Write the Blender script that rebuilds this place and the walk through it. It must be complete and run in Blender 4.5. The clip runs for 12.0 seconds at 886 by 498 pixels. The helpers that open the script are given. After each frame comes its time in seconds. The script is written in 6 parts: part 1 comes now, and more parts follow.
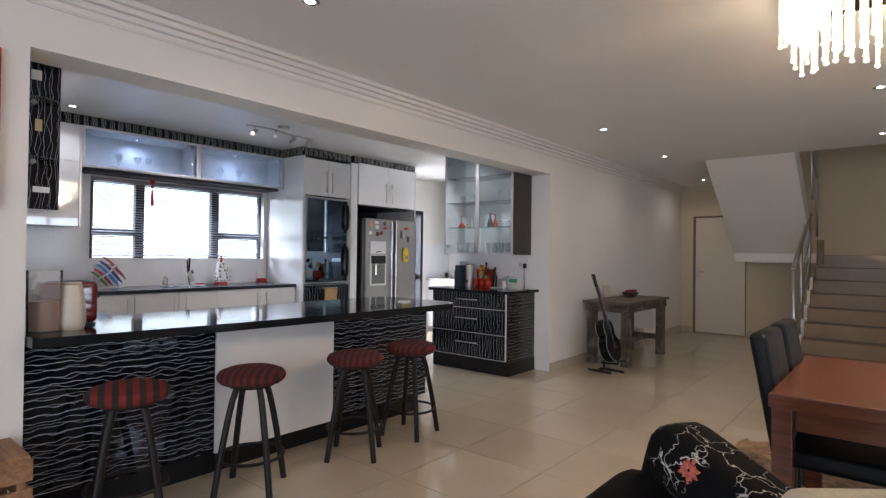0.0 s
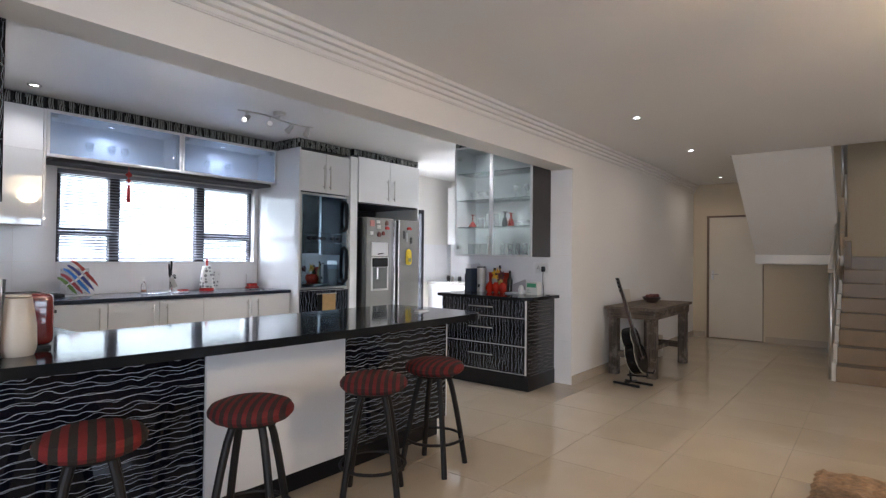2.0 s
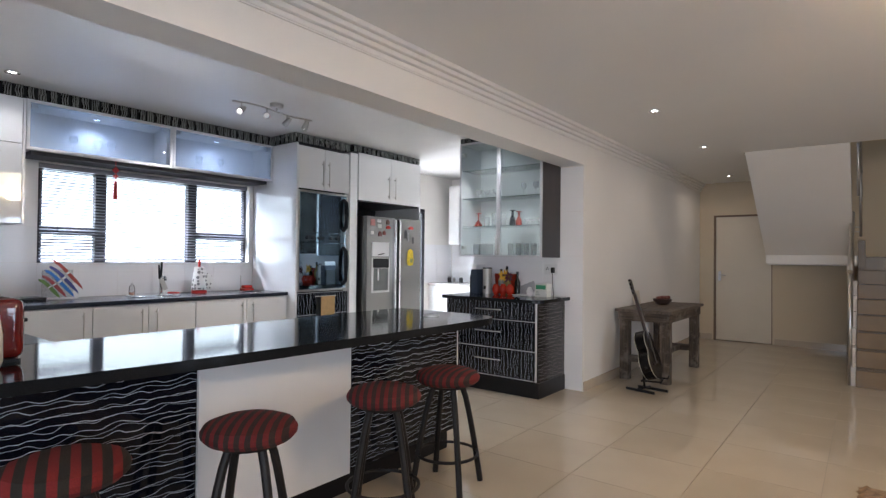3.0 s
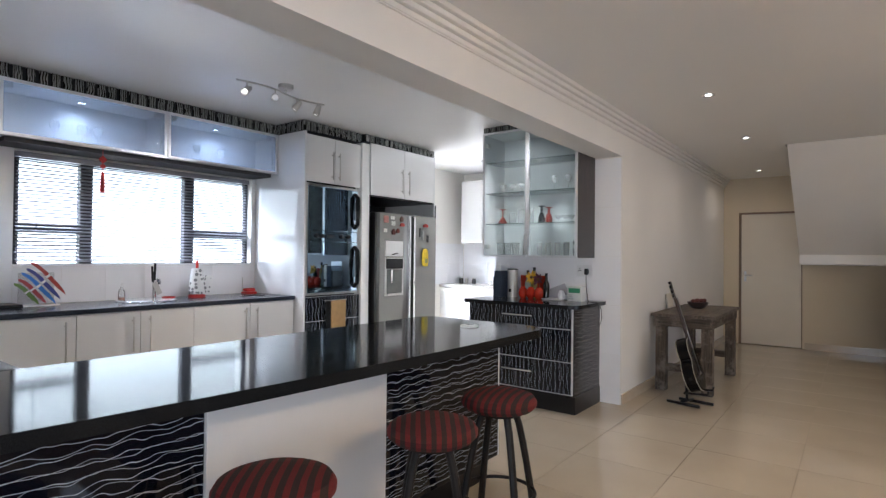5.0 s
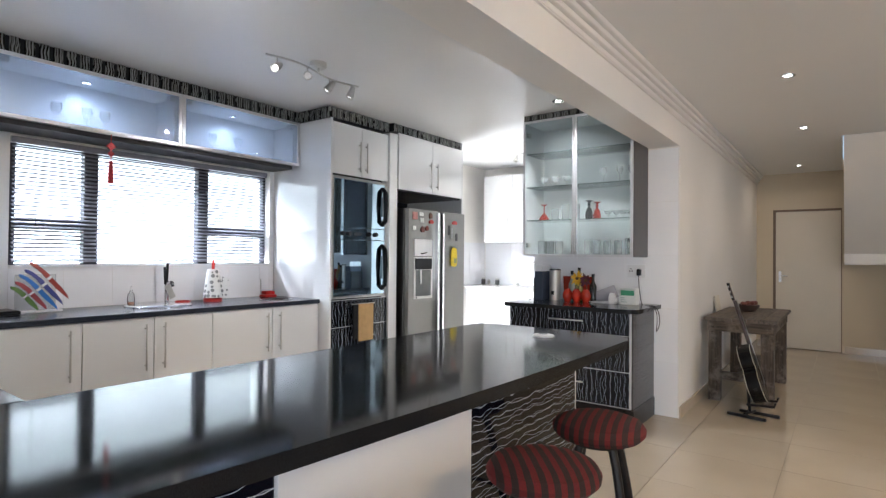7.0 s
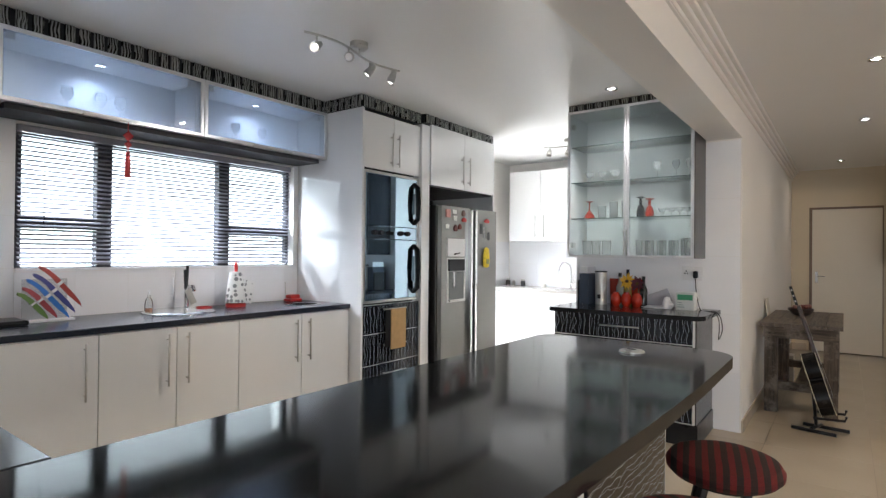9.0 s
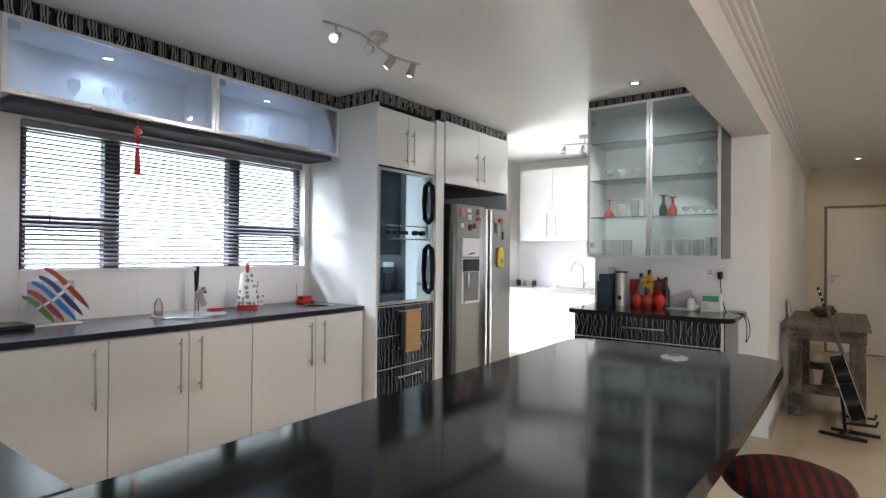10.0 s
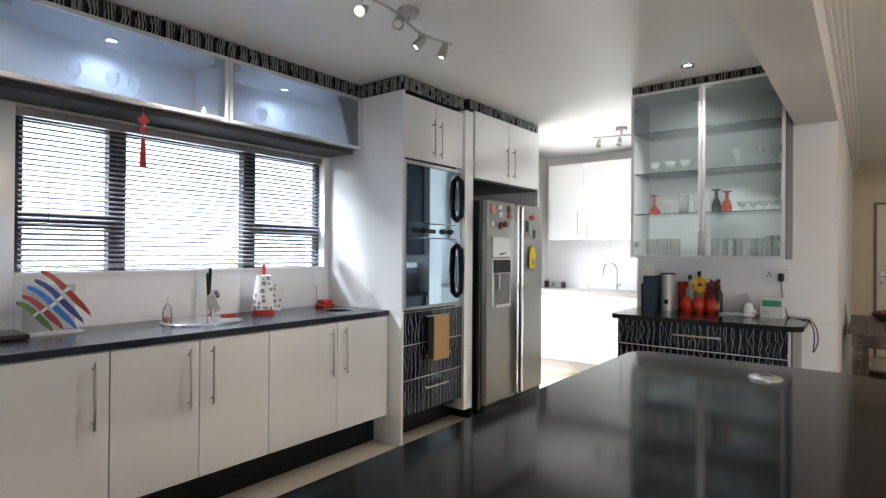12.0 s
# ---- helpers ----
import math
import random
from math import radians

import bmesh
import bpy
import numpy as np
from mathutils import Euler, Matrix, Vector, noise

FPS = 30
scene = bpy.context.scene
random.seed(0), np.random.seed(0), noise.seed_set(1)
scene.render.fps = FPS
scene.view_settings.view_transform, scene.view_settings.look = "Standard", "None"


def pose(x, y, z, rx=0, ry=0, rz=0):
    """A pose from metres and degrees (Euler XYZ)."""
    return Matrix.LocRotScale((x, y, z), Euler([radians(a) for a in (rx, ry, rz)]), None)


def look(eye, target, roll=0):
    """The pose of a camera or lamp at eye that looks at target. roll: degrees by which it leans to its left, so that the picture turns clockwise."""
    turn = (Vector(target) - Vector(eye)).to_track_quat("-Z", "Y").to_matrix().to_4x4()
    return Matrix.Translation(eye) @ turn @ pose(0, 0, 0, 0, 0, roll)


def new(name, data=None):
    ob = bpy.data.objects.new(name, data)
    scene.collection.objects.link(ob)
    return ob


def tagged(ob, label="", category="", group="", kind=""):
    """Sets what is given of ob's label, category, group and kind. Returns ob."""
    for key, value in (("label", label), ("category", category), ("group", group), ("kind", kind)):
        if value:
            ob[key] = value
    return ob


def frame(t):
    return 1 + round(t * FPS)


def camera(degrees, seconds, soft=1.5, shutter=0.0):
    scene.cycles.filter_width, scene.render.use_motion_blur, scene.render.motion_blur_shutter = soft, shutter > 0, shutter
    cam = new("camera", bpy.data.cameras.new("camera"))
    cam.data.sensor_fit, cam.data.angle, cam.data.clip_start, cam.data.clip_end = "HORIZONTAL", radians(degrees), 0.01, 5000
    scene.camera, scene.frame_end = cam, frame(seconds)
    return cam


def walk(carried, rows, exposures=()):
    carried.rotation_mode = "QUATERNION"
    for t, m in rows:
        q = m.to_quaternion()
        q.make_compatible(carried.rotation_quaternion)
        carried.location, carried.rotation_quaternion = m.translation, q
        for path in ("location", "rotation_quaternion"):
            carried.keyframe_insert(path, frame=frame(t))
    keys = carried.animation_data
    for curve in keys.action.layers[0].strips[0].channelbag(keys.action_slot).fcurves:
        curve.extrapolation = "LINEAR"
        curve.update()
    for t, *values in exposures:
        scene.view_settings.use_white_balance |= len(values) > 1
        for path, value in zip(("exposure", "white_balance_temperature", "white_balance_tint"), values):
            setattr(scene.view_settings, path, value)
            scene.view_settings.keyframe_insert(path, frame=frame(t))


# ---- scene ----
cam = camera(77.9, 12.0, 1.35)
METRES, EYE, TILT, LEAN, TURN = 3.175, 1.32, 0.0, 0.0, 40.0
ROWS = [
    (0.0, 0.0, 0.0, 0.0, -0.01, 0.61, -0.7),
    (0.5, -0.0283, 0.0517, 0.0036, -0.34, 0.63, -0.68),
    (1.0, -0.0473, 0.0924, 0.0014, -0.82, 0.69, -0.68),
    (1.5, -0.0695, 0.1418, -0.0, -1.25, 0.75, -0.65),
    (2.0, -0.0888, 0.1863, 0.0018, -1.62, 0.78, -0.61),
    (2.5, -0.1032, 0.2245, 0.0003, -1.98, 0.81, -0.61),
    (3.0, -0.1235, 0.2726, 0.0011, -2.3, 0.85, -0.59),
    (5.0, -0.2049, 0.4371, 0.0067, -3.0, 0.66, -0.59),
    (5.5, -0.2318, 0.4797, 0.0043, -3.13, 0.68, -0.59),
    (6.0, -0.2652, 0.5192, 0.0066, -3.32, 0.65, -0.58),
    (6.5, -0.2934, 0.5509, 0.0043, -3.46, 0.71, -0.56),
    (7.0, -0.3188, 0.5852, 0.0021, -3.59, 0.72, -0.53),
    (9.0, -0.417, 0.7057, 0.0101, -3.75, 0.46, -0.54),
    (9.5, -0.4388, 0.7271, 0.0125, -3.75, 0.35, -0.54),
    (10.0, -0.457, 0.7504, 0.0121, -3.81, 0.37, -0.49),
    (10.5, -0.4713, 0.7787, 0.0137, -3.55, 0.42, -0.46),
    (11.0, -0.48, 0.8058, 0.0134, -3.21, 0.41, -0.46),
    (11.5, -0.4825, 0.8307, 0.0142, -2.71, 0.34, -0.43),
    (12.0, -0.4867, 0.8581, 0.0138, -2.25, 0.29, -0.41),
]
walk(cam, [(t, pose(0, 0, EYE, TILT, LEAN, TURN) @ pose(METRES * x, METRES * y, METRES * z, 90 + pitch, roll, yaw)) for t, x, y, z, yaw, pitch, roll in ROWS],
     [(0.0, 0.17, 5900, 15), (2.5, 0.40, 5850, 14), (5.5, 0.52, 5850, 13), (7.0, 0.73, 5950, 12), (9.5, 0.47, 6150, 11), (12.0, 0.42, 6200, 11)])

# ---- world and lights ----
world = bpy.data.worlds.new("world")
scene.world = world
world.use_nodes = True
wn = world.node_tree
sky = wn.nodes.new("ShaderNodeTexSky")
sky.sky_type = "NISHITA"
sky.sun_disc = False
sky.sun_elevation = radians(40)
sky.sun_rotation = radians(-48)
wn.links.new(sky.outputs[0], wn.nodes["Background"].inputs[0])
wn.nodes["Background"].inputs[1].default_value = 0.12


def lamp(name, kind, m, energy, color=(1, 1, 1), **kw):
    data = bpy.data.lights.new(name, kind)
    data.energy, data.color = energy, color
    if kind == "AREA":
        data.shape, data.size, data.size_y = "RECTANGLE", kw["size"][0], kw["size"][1]
    elif kind == "SPOT":
        data.spot_size, data.spot_blend, data.shadow_soft_size = radians(kw.get("cone", 110)), 0.8, kw.get("radius", 0.02)
    elif kind == "SUN":
        data.angle = radians(0.6)
    else:
        data.shadow_soft_size = kw.get("radius", 0.05)
    ob = new(name, data)
    ob.matrix_world = m
    return ob


# sun from beyond the window wall, through window and scullery door
lamp("sun", "SUN", look((-20, -9, 18), (-5.4, 6.9, 0.4)), 2.8, (1.0, 0.96, 0.9))
# daylight in the openings
lamp("window_daylight", "AREA", look((-7.7, 2.92, 3.65), (-4.9, 2.92, 0.9)), 1150, (0.84, 0.92, 1.0), size=(3.8, 1.7))
lamp("scullery_daylight", "AREA", look((-6.62, 6.5, 1.05), (0, 6.5, 1.05)), 98, (1.0, 0.98, 0.94), size=(0.95, 2.1))
lamp("patio_daylight", "AREA", look((0.4, -3.2, 1.15), (0.4, 3, 1.15)), 108, (0.92, 0.96, 1.0), size=(4.4, 2.1))
lamp("terrace_daylight", "AREA", look((3.75, 3.9, 1.15), (0, 3.9, 1.15)), 42, (0.80, 0.90, 1.0), size=(1.4, 2.1))


# ---- materials ----
def mat(name, color, rough=0.5, metal=0.0, bump=0.0, scale=8.0, vary=0.06, fine=120.0, coat=0.0, rand=0.0, spec=0.5):
    """A surface with two scales of colour variation, roughness wear and fine relief."""
    m = bpy.data.materials.new(name)
    m.use_nodes = True
    nt = m.node_tree
    b = nt.nodes["Principled BSDF"]
    b.inputs["Metallic"].default_value = metal
    b.inputs["Specular IOR Level"].default_value = spec
    b.inputs["Coat Weight"].default_value = coat
    b.inputs["Coat Roughness"].default_value = 0.03
    b.inputs["Coat IOR"].default_value = 1.8
    tc = nt.nodes.new("ShaderNodeTexCoord")
    n1 = nt.nodes.new("ShaderNodeTexNoise")
    n1.inputs["Scale"].default_value = scale
    n1.inputs["Detail"].default_value = 5
    n2 = nt.nodes.new("ShaderNodeTexNoise")
    n2.inputs["Scale"].default_value = fine
    n2.inputs["Detail"].default_value = 3
    for n in (n1, n2):
        nt.links.new(tc.outputs["Object"], n.inputs["Vector"])
    mix = nt.nodes.new("ShaderNodeMath")
    mix.operation = "MULTIPLY_ADD"
    nt.links.new(n1.outputs[0], mix.inputs[0])
    mix.inputs[1].default_value = 0.7
    half = nt.nodes.new("ShaderNodeMath")
    half.operation = "MULTIPLY"
    half.inputs[1].default_value = 0.3
    nt.links.new(n2.outputs[0], half.inputs[0])
    nt.links.new(half.outputs[0], mix.inputs[2])
    ramp = nt.nodes.new("ShaderNodeMapRange")
    ramp.inputs[1].default_value, ramp.inputs[2].default_value = 0.3, 0.7
    ramp.inputs[3].default_value, ramp.inputs[4].default_value = 1 - vary, 1 + vary
    nt.links.new(mix.outputs[0], ramp.inputs[0])
    col = nt.nodes.new("ShaderNodeMix")
    col.data_type, col.blend_type = "RGBA", "MULTIPLY"
    col.inputs[0].default_value = 1.0
    col.inputs[6].default_value = (*color, 1)
    last = ramp.outputs[0]
    if rand:
        oi = nt.nodes.new("ShaderNodeObjectInfo")
        rr = nt.nodes.new("ShaderNodeMapRange")
        rr.inputs[3].default_value, rr.inputs[4].default_value = 1 - rand, 1 + rand
        nt.links.new(oi.outputs["Random"], rr.inputs[0])
        mu = nt.nodes.new("ShaderNodeMath")
        mu.operation = "MULTIPLY"
        nt.links.new(last, mu.inputs[0])
        nt.links.new(rr.outputs[0], mu.inputs[1])
        last = mu.outputs[0]
    nt.links.new(last, col.inputs[7])
    nt.links.new(col.outputs[2], b.inputs["Base Color"])
    rg = nt.nodes.new("ShaderNodeMapRange")
    rg.inputs[3].default_value, rg.inputs[4].default_value = max(0.02, rough * 0.8), min(1, rough * 1.2)
    nt.links.new(n1.outputs[0], rg.inputs[0])
    nt.links.new(rg.outputs[0], b.inputs["Roughness"])
    if bump:
        bp = nt.nodes.new("ShaderNodeBump")
        bp.inputs["Strength"].default_value = bump
        bp.inputs["Distance"].default_value = 0.004
        nt.links.new(mix.outputs[0], bp.inputs["Height"])
        nt.links.new(bp.outputs[0], b.inputs["Normal"])
    return m


def wave_mat(name, u, v, pitch=0.034, base=(0.005, 0.006, 0.011), line=(0.42, 0.45, 0.50), width=0.018, rough=0.04, amp=1.0):
    """Glossy laminate printed with thin wavy lines. u: axis along the lines, v: axis across them."""
    m = bpy.data.materials.new(name)
    m.use_nodes = True
    nt = m.node_tree
    b = nt.nodes["Principled BSDF"]
    L = nt.links.new
    tc = nt.nodes.new("ShaderNodeTexCoord")
    sp = nt.nodes.new("ShaderNodeSeparateXYZ")
    L(tc.outputs["Object"], sp.inputs[0])

    def op(kind, a, c, d=0.0):
        n = nt.nodes.new("ShaderNodeMath")
        n.operation = kind
        for i, s in enumerate((a, c, d)):
            if isinstance(s, (int, float)):
                n.inputs[i].default_value = s
            else:
                L(s, n.inputs[i])
        return n.outputs[0]

    U, V = sp.outputs[u], sp.outputs[v]

    def family(step, fu, fv, seed, sway, thick, level):
        """One set of thin lines, a step apart, swaying along u."""
        cb = nt.nodes.new("ShaderNodeCombineXYZ")
        L(op("MULTIPLY", U, fu), cb.inputs[0])
        L(op("MULTIPLY", V, fv), cb.inputs[1])
        cb.inputs[2].default_value = seed
        nz = nt.nodes.new("ShaderNodeTexNoise")
        nz.inputs["Scale"].default_value = 1.0
        nz.inputs["Detail"].default_value = 0.6
        L(cb.outputs[0], nz.inputs["Vector"])
        turn = op("ADD", op("MULTIPLY", V, 1 / step), op("MULTIPLY", nz.outputs[0], sway * amp))
        dist = op("ABSOLUTE", op("SUBTRACT", op("FRACT", turn, 0.0), 0.5), 0.0)
        wide = nt.nodes.new("ShaderNodeTexNoise")
        wide.inputs["Scale"].default_value = 0.5
        L(cb.outputs[0], wide.inputs["Vector"])
        half = op("MULTIPLY", wide.outputs[0], thick * 1.9)
        e = nt.nodes.new("ShaderNodeMapRange")
        L(dist, e.inputs[0])
        L(half, e.inputs[1])
        L(op("ADD", half, 0.022), e.inputs[2])
        e.inputs[3].default_value, e.inputs[4].default_value = level, 0
        return e.outputs[0]

    lines = op("MAXIMUM", family(pitch, 14.0, 12.0, 0.0, 1.25, width, 1.0), family(pitch * 1.3, 11.0, 10.0, 7.3, 1.2, width * 0.6, 0.7))
    mixc = nt.nodes.new("ShaderNodeMix")
    mixc.data_type = "RGBA"
    L(lines, mixc.inputs[0])
    mixc.inputs[6].default_value, mixc.inputs[7].default_value = (*base, 1), (*line, 1)
    L(mixc.outputs[2], b.inputs["Base Color"])
    b.inputs["Roughness"].default_value = rough
    b.inputs["Specular IOR Level"].default_value = 0.3
    bp = nt.nodes.new("ShaderNodeBump")
    bp.inputs["Strength"].default_value = 0.08
    bp.inputs["Distance"].default_value = 0.002
    L(lines, bp.inputs["Height"])
    L(bp.outputs[0], b.inputs["Normal"])
    return m


def glass_mat(name, tint=(0.93, 0.97, 0.96), haze=0.0, haze_color=(0.8, 0.88, 0.95), ior=1.45, rough=0.02):
    """A thin pane or vessel: clear, with reflections that grow at grazing angles."""
    m = bpy.data.materials.new(name)
    m.use_nodes = True
    nt = m.node_tree
    nt.nodes.remove(nt.nodes["Principled BSDF"])
    L = nt.links.new
    tr = nt.nodes.new("ShaderNodeBsdfTransparent")
    tr.inputs[0].default_value = (*tint, 1)
    gl = nt.nodes.new("ShaderNodeBsdfGlossy")
    gl.inputs["Roughness"].default_value = rough
    body = tr.outputs[0]
    if haze:
        df = nt.nodes.new("ShaderNodeBsdfDiffuse")
        df.inputs[0].default_value = (*haze_color, 1)
        mh = nt.nodes.new("ShaderNodeMixShader")
        mh.inputs[0].default_value = haze
        L(body, mh.inputs[1])
        L(df.outputs[0], mh.inputs[2])
        body = mh.outputs[0]
    fr = nt.nodes.new("ShaderNodeFresnel")
    fr.inputs["IOR"].default_value = ior
    ms = nt.nodes.new("ShaderNodeMixShader")
    L(fr.outputs[0], ms.inputs[0])
    L(body, ms.inputs[1])
    L(gl.outputs[0], ms.inputs[2])
    L(ms.outputs[0], nt.nodes["Material Output"].inputs[0])
    return m


def glow_mat(name, color, strength):
    m = bpy.data.materials.new(name)
    m.use_nodes = True
    b = m.node_tree.nodes["Principled BSDF"]
    b.inputs["Base Color"].default_value = (0.9, 0.9, 0.9, 1)
    b.inputs["Emission Color"].default_value = (*color, 1)
    b.inputs["Emission Strength"].default_value = strength
    return m


def wood_mat(name, a, c, axis=0, scale=7.0, rough=0.5, bump=0.25, worn=None):
    """Grained wood along one axis, optionally with worn pale paint."""
    m = bpy.data.materials.new(name)
    m.use_nodes = True
    nt = m.node_tree
    b = nt.nodes["Principled BSDF"]
    L = nt.links.new
    tc = nt.nodes.new("ShaderNodeTexCoord")
    mp = nt.nodes.new("ShaderNodeMapping")
    s = [scale * 4] * 3
    s[axis] = scale * 0.3
    mp.inputs["Scale"].default_value = s
    L(tc.outputs["Object"], mp.inputs[0])
    n = nt.nodes.new("ShaderNodeTexNoise")
    n.inputs["Scale"].default_value = 1.6
    n.inputs["Detail"].default_value = 7
    n.inputs["Distortion"].default_value = 0.6
    L(mp.outputs[0], n.inputs["Vector"])
    r = nt.nodes.new("ShaderNodeValToRGB")
    r.color_ramp.elements[0].position, r.color_ramp.elements[1].position = 0.32, 0.68
    r.color_ramp.elements[0].color, r.color_ramp.elements[1].color = (*a, 1), (*c, 1)
    L(n.outputs[0], r.inputs[0])
    out = r.outputs[0]
    if worn:
        n2 = nt.nodes.new("ShaderNodeTexNoise")
        n2.inputs["Scale"].default_value = 5.5
        n2.inputs["Detail"].default_value = 9
        n2.inputs["Roughness"].default_value = 0.7
        L(tc.outputs["Object"], n2.inputs["Vector"])
        r2 = nt.nodes.new("ShaderNodeMapRange")
        r2.inputs[1].default_value, r2.inputs[2].default_value = 0.5, 0.62
        L(n2.outputs[0], r2.inputs[0])
        mx = nt.nodes.new("ShaderNodeMix")
        mx.data_type = "RGBA"
        L(r2.outputs[0], mx.inputs[0])
        L(out, mx.inputs[6])
        mx.inputs[7].default_value = (*worn, 1)
        out = mx.outputs[2]
    L(out, b.inputs["Base Color"])
    b.inputs["Roughness"].default_value = rough
    bp = nt.nodes.new("ShaderNodeBump")
    bp.inputs["Strength"].default_value = bump
    bp.inputs["Distance"].default_value = 0.003
    L(n.outputs[0], bp.inputs["Height"])
    L(bp.outputs[0], b.inputs["Normal"])
    return m


M_wall = mat("cream_wall_paint", (0.77, 0.745, 0.71), 0.55, bump=0.12, scale=1.5, vary=0.03)
# Darker, yellower copy of the cream wall for passage end and stairwell.
M_tanwall = mat("tan_toned_wall", (0.60, 0.51, 0.37), 0.55, bump=0.12, scale=1.5, vary=0.03)
M_ceil = mat("ceiling_paint", (0.78, 0.77, 0.75), 0.45, bump=0.05, scale=1.2, vary=0.02)
M_kceil = mat("kitchen_ceiling_sheen_paint", (0.86, 0.86, 0.86), 0.25, bump=0.04, scale=1.2, vary=0.02)
M_floor = mat("polished_porcelain_tile", (0.50, 0.425, 0.325), 0.025, scale=2.2, vary=0.06, rand=0.025, spec=1.0)
M_grout = mat("grout", (0.30, 0.25, 0.19), 0.9, scale=30)
M_wtile = mat("white_glazed_tile", (0.84, 0.84, 0.86), 0.1, scale=3, vary=0.02, rand=0.012)
M_white = mat("white_high_gloss_board", (0.80, 0.80, 0.80), 0.05, scale=2, vary=0.015, spec=0.8, coat=1.0)
M_matt = mat("white_board", (0.74, 0.74, 0.75), 0.4, scale=3, vary=0.02)
M_stone = mat("black_engineered_stone", (0.013, 0.0135, 0.0145), 0.085, scale=420, vary=0.5, fine=900, spec=0.15)
M_laminate = mat("charcoal_laminate", (0.018, 0.021, 0.033), 0.22, scale=3, vary=0.08, fine=500)
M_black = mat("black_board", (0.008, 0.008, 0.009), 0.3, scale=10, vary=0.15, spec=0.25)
M_dull = mat("dull_charcoal_board", (0.05, 0.05, 0.055), 0.8)
M_steel = mat("brushed_steel", (0.56, 0.55, 0.53), 0.3, metal=1.0, scale=30, vary=0.06, bump=0.04)
M_chrome = mat("chrome", (0.75, 0.75, 0.76), 0.1, metal=1.0, scale=10, vary=0.03)
M_alu = mat("satin_aluminium", (0.72, 0.72, 0.73), 0.32, metal=0.7, scale=14, vary=0.04)
M_bronze = mat("dark_bronze_aluminium", (0.022, 0.021, 0.028), 0.35, metal=0.3, scale=10, vary=0.1)
M_slat = mat("grey_blind_slat", (0.24, 0.24, 0.28), 0.35, scale=20, vary=0.1)
M_fridge = mat("fridge_steel", (0.25, 0.243, 0.232), 0.3, metal=0.95, scale=0.6, vary=0.03, fine=40)
M_wave_h = wave_mat("wave_laminate_horizontal", 1, 2, line=(0.56, 0.59, 0.64))
M_wave_v = wave_mat("wave_laminate_vertical", 2, 0, pitch=0.038)
M_wave_vy = wave_mat("wave_laminate_vertical_oven", 2, 1, pitch=0.038)
M_wave_side = wave_mat("wave_laminate_side", 1, 2, pitch=0.036, base=(0.014, 0.012, 0.012), line=(0.26, 0.24, 0.23), rough=0.2)
M_wave_grain = wave_mat("dark_grain_laminate", 2, 1, pitch=0.02, base=(0.012, 0.010, 0.010), line=(0.07, 0.055, 0.05), width=0.15, rough=0.3)
M_glass = glass_mat("clear_glass")
M_cabglass = glass_mat("grey_green_glass", (0.92, 0.96, 0.95), 0.035, (0.70, 0.78, 0.77))
M_frost = glass_mat("pale_blue_frosted_glass", (0.78, 0.85, 0.94), 0.24, (0.76, 0.84, 0.93))
M_shelfglass = glass_mat("clear_shelf_glass", (0.94, 0.97, 0.96))
M_shelfedge = mat("dark_green_glass_edge", (0.03, 0.07, 0.06), 0.2)
M_mirrorglass = mat("dark_mirror_oven_glass", (0.38, 0.50, 0.60), 0.03, metal=1.0, scale=2, vary=0.01)
M_spot = glow_mat("downlight_bulb", (1, 0.96, 0.9), 14)
M_tan = mat("tan_stair_tile", (0.19, 0.125, 0.062), 0.25, scale=5, vary=0.1, rand=0.04, spec=0.3)
M_skirt = mat("beige_skirting_tile", (0.5, 0.42, 0.33), 0.15, scale=6, vary=0.06)
M_door = mat("cream_door_paint", (0.66, 0.6, 0.5), 0.4, scale=3, vary=0.03)
M_frame_wood = mat("brown_door_frame", (0.16, 0.11, 0.075), 0.4, scale=20, vary=0.15)
M_redcloth = mat("red_fabric", (0.33, 0.02, 0.02), 0.85)


# ---- building blocks ----
def box(bm, x0, x1, y0, y1, z0, z1, bevel=0.0):
    vs = bmesh.ops.create_cube(bm, size=1)["verts"]
    for v in vs:
        v.co = Vector((x0 + (v.co.x + 0.5) * (x1 - x0), y0 + (v.co.y + 0.5) * (y1 - y0), z0 + (v.co.z + 0.5) * (z1 - z0)))
    if bevel:
        es = list({e for v in vs for e in v.link_edges})
        bmesh.ops.bevel(bm, geom=es, offset=bevel, segments=2 if bevel < 0.012 else 4, affect="EDGES", profile=0.6)
        if bevel > 0.012:
            for f in bm.faces:
                f.smooth = True
    return bm


def boxes(*rows, bevel=0.0):
    bm = bmesh.new()
    for r in rows:
        box(bm, *r, bevel=bevel)
    return bm


def lathe(profile, segs=20, at=(0, 0, 0)):
    """A turned shape from rows of (radius, height)."""
    bm = bmesh.new()
    rings = []
    for r, z in profile:
        rings.append([bm.verts.new((at[0] + r * math.cos(2 * math.pi * i / segs), at[1] + r * math.sin(2 * math.pi * i / segs), at[2] + z)) for i in range(segs)])
    for a, c in zip(rings, rings[1:]):
        for i in range(segs):
            j = (i + 1) % segs
            bm.faces.new((a[i], a[j], c[j], c[i])).smooth = True
    if profile[0][0] > 1e-4:
        bm.faces.new(rings[0][::-1])
    if profile[-1][0] > 1e-4:
        bm.faces.new(rings[-1])
    return bm


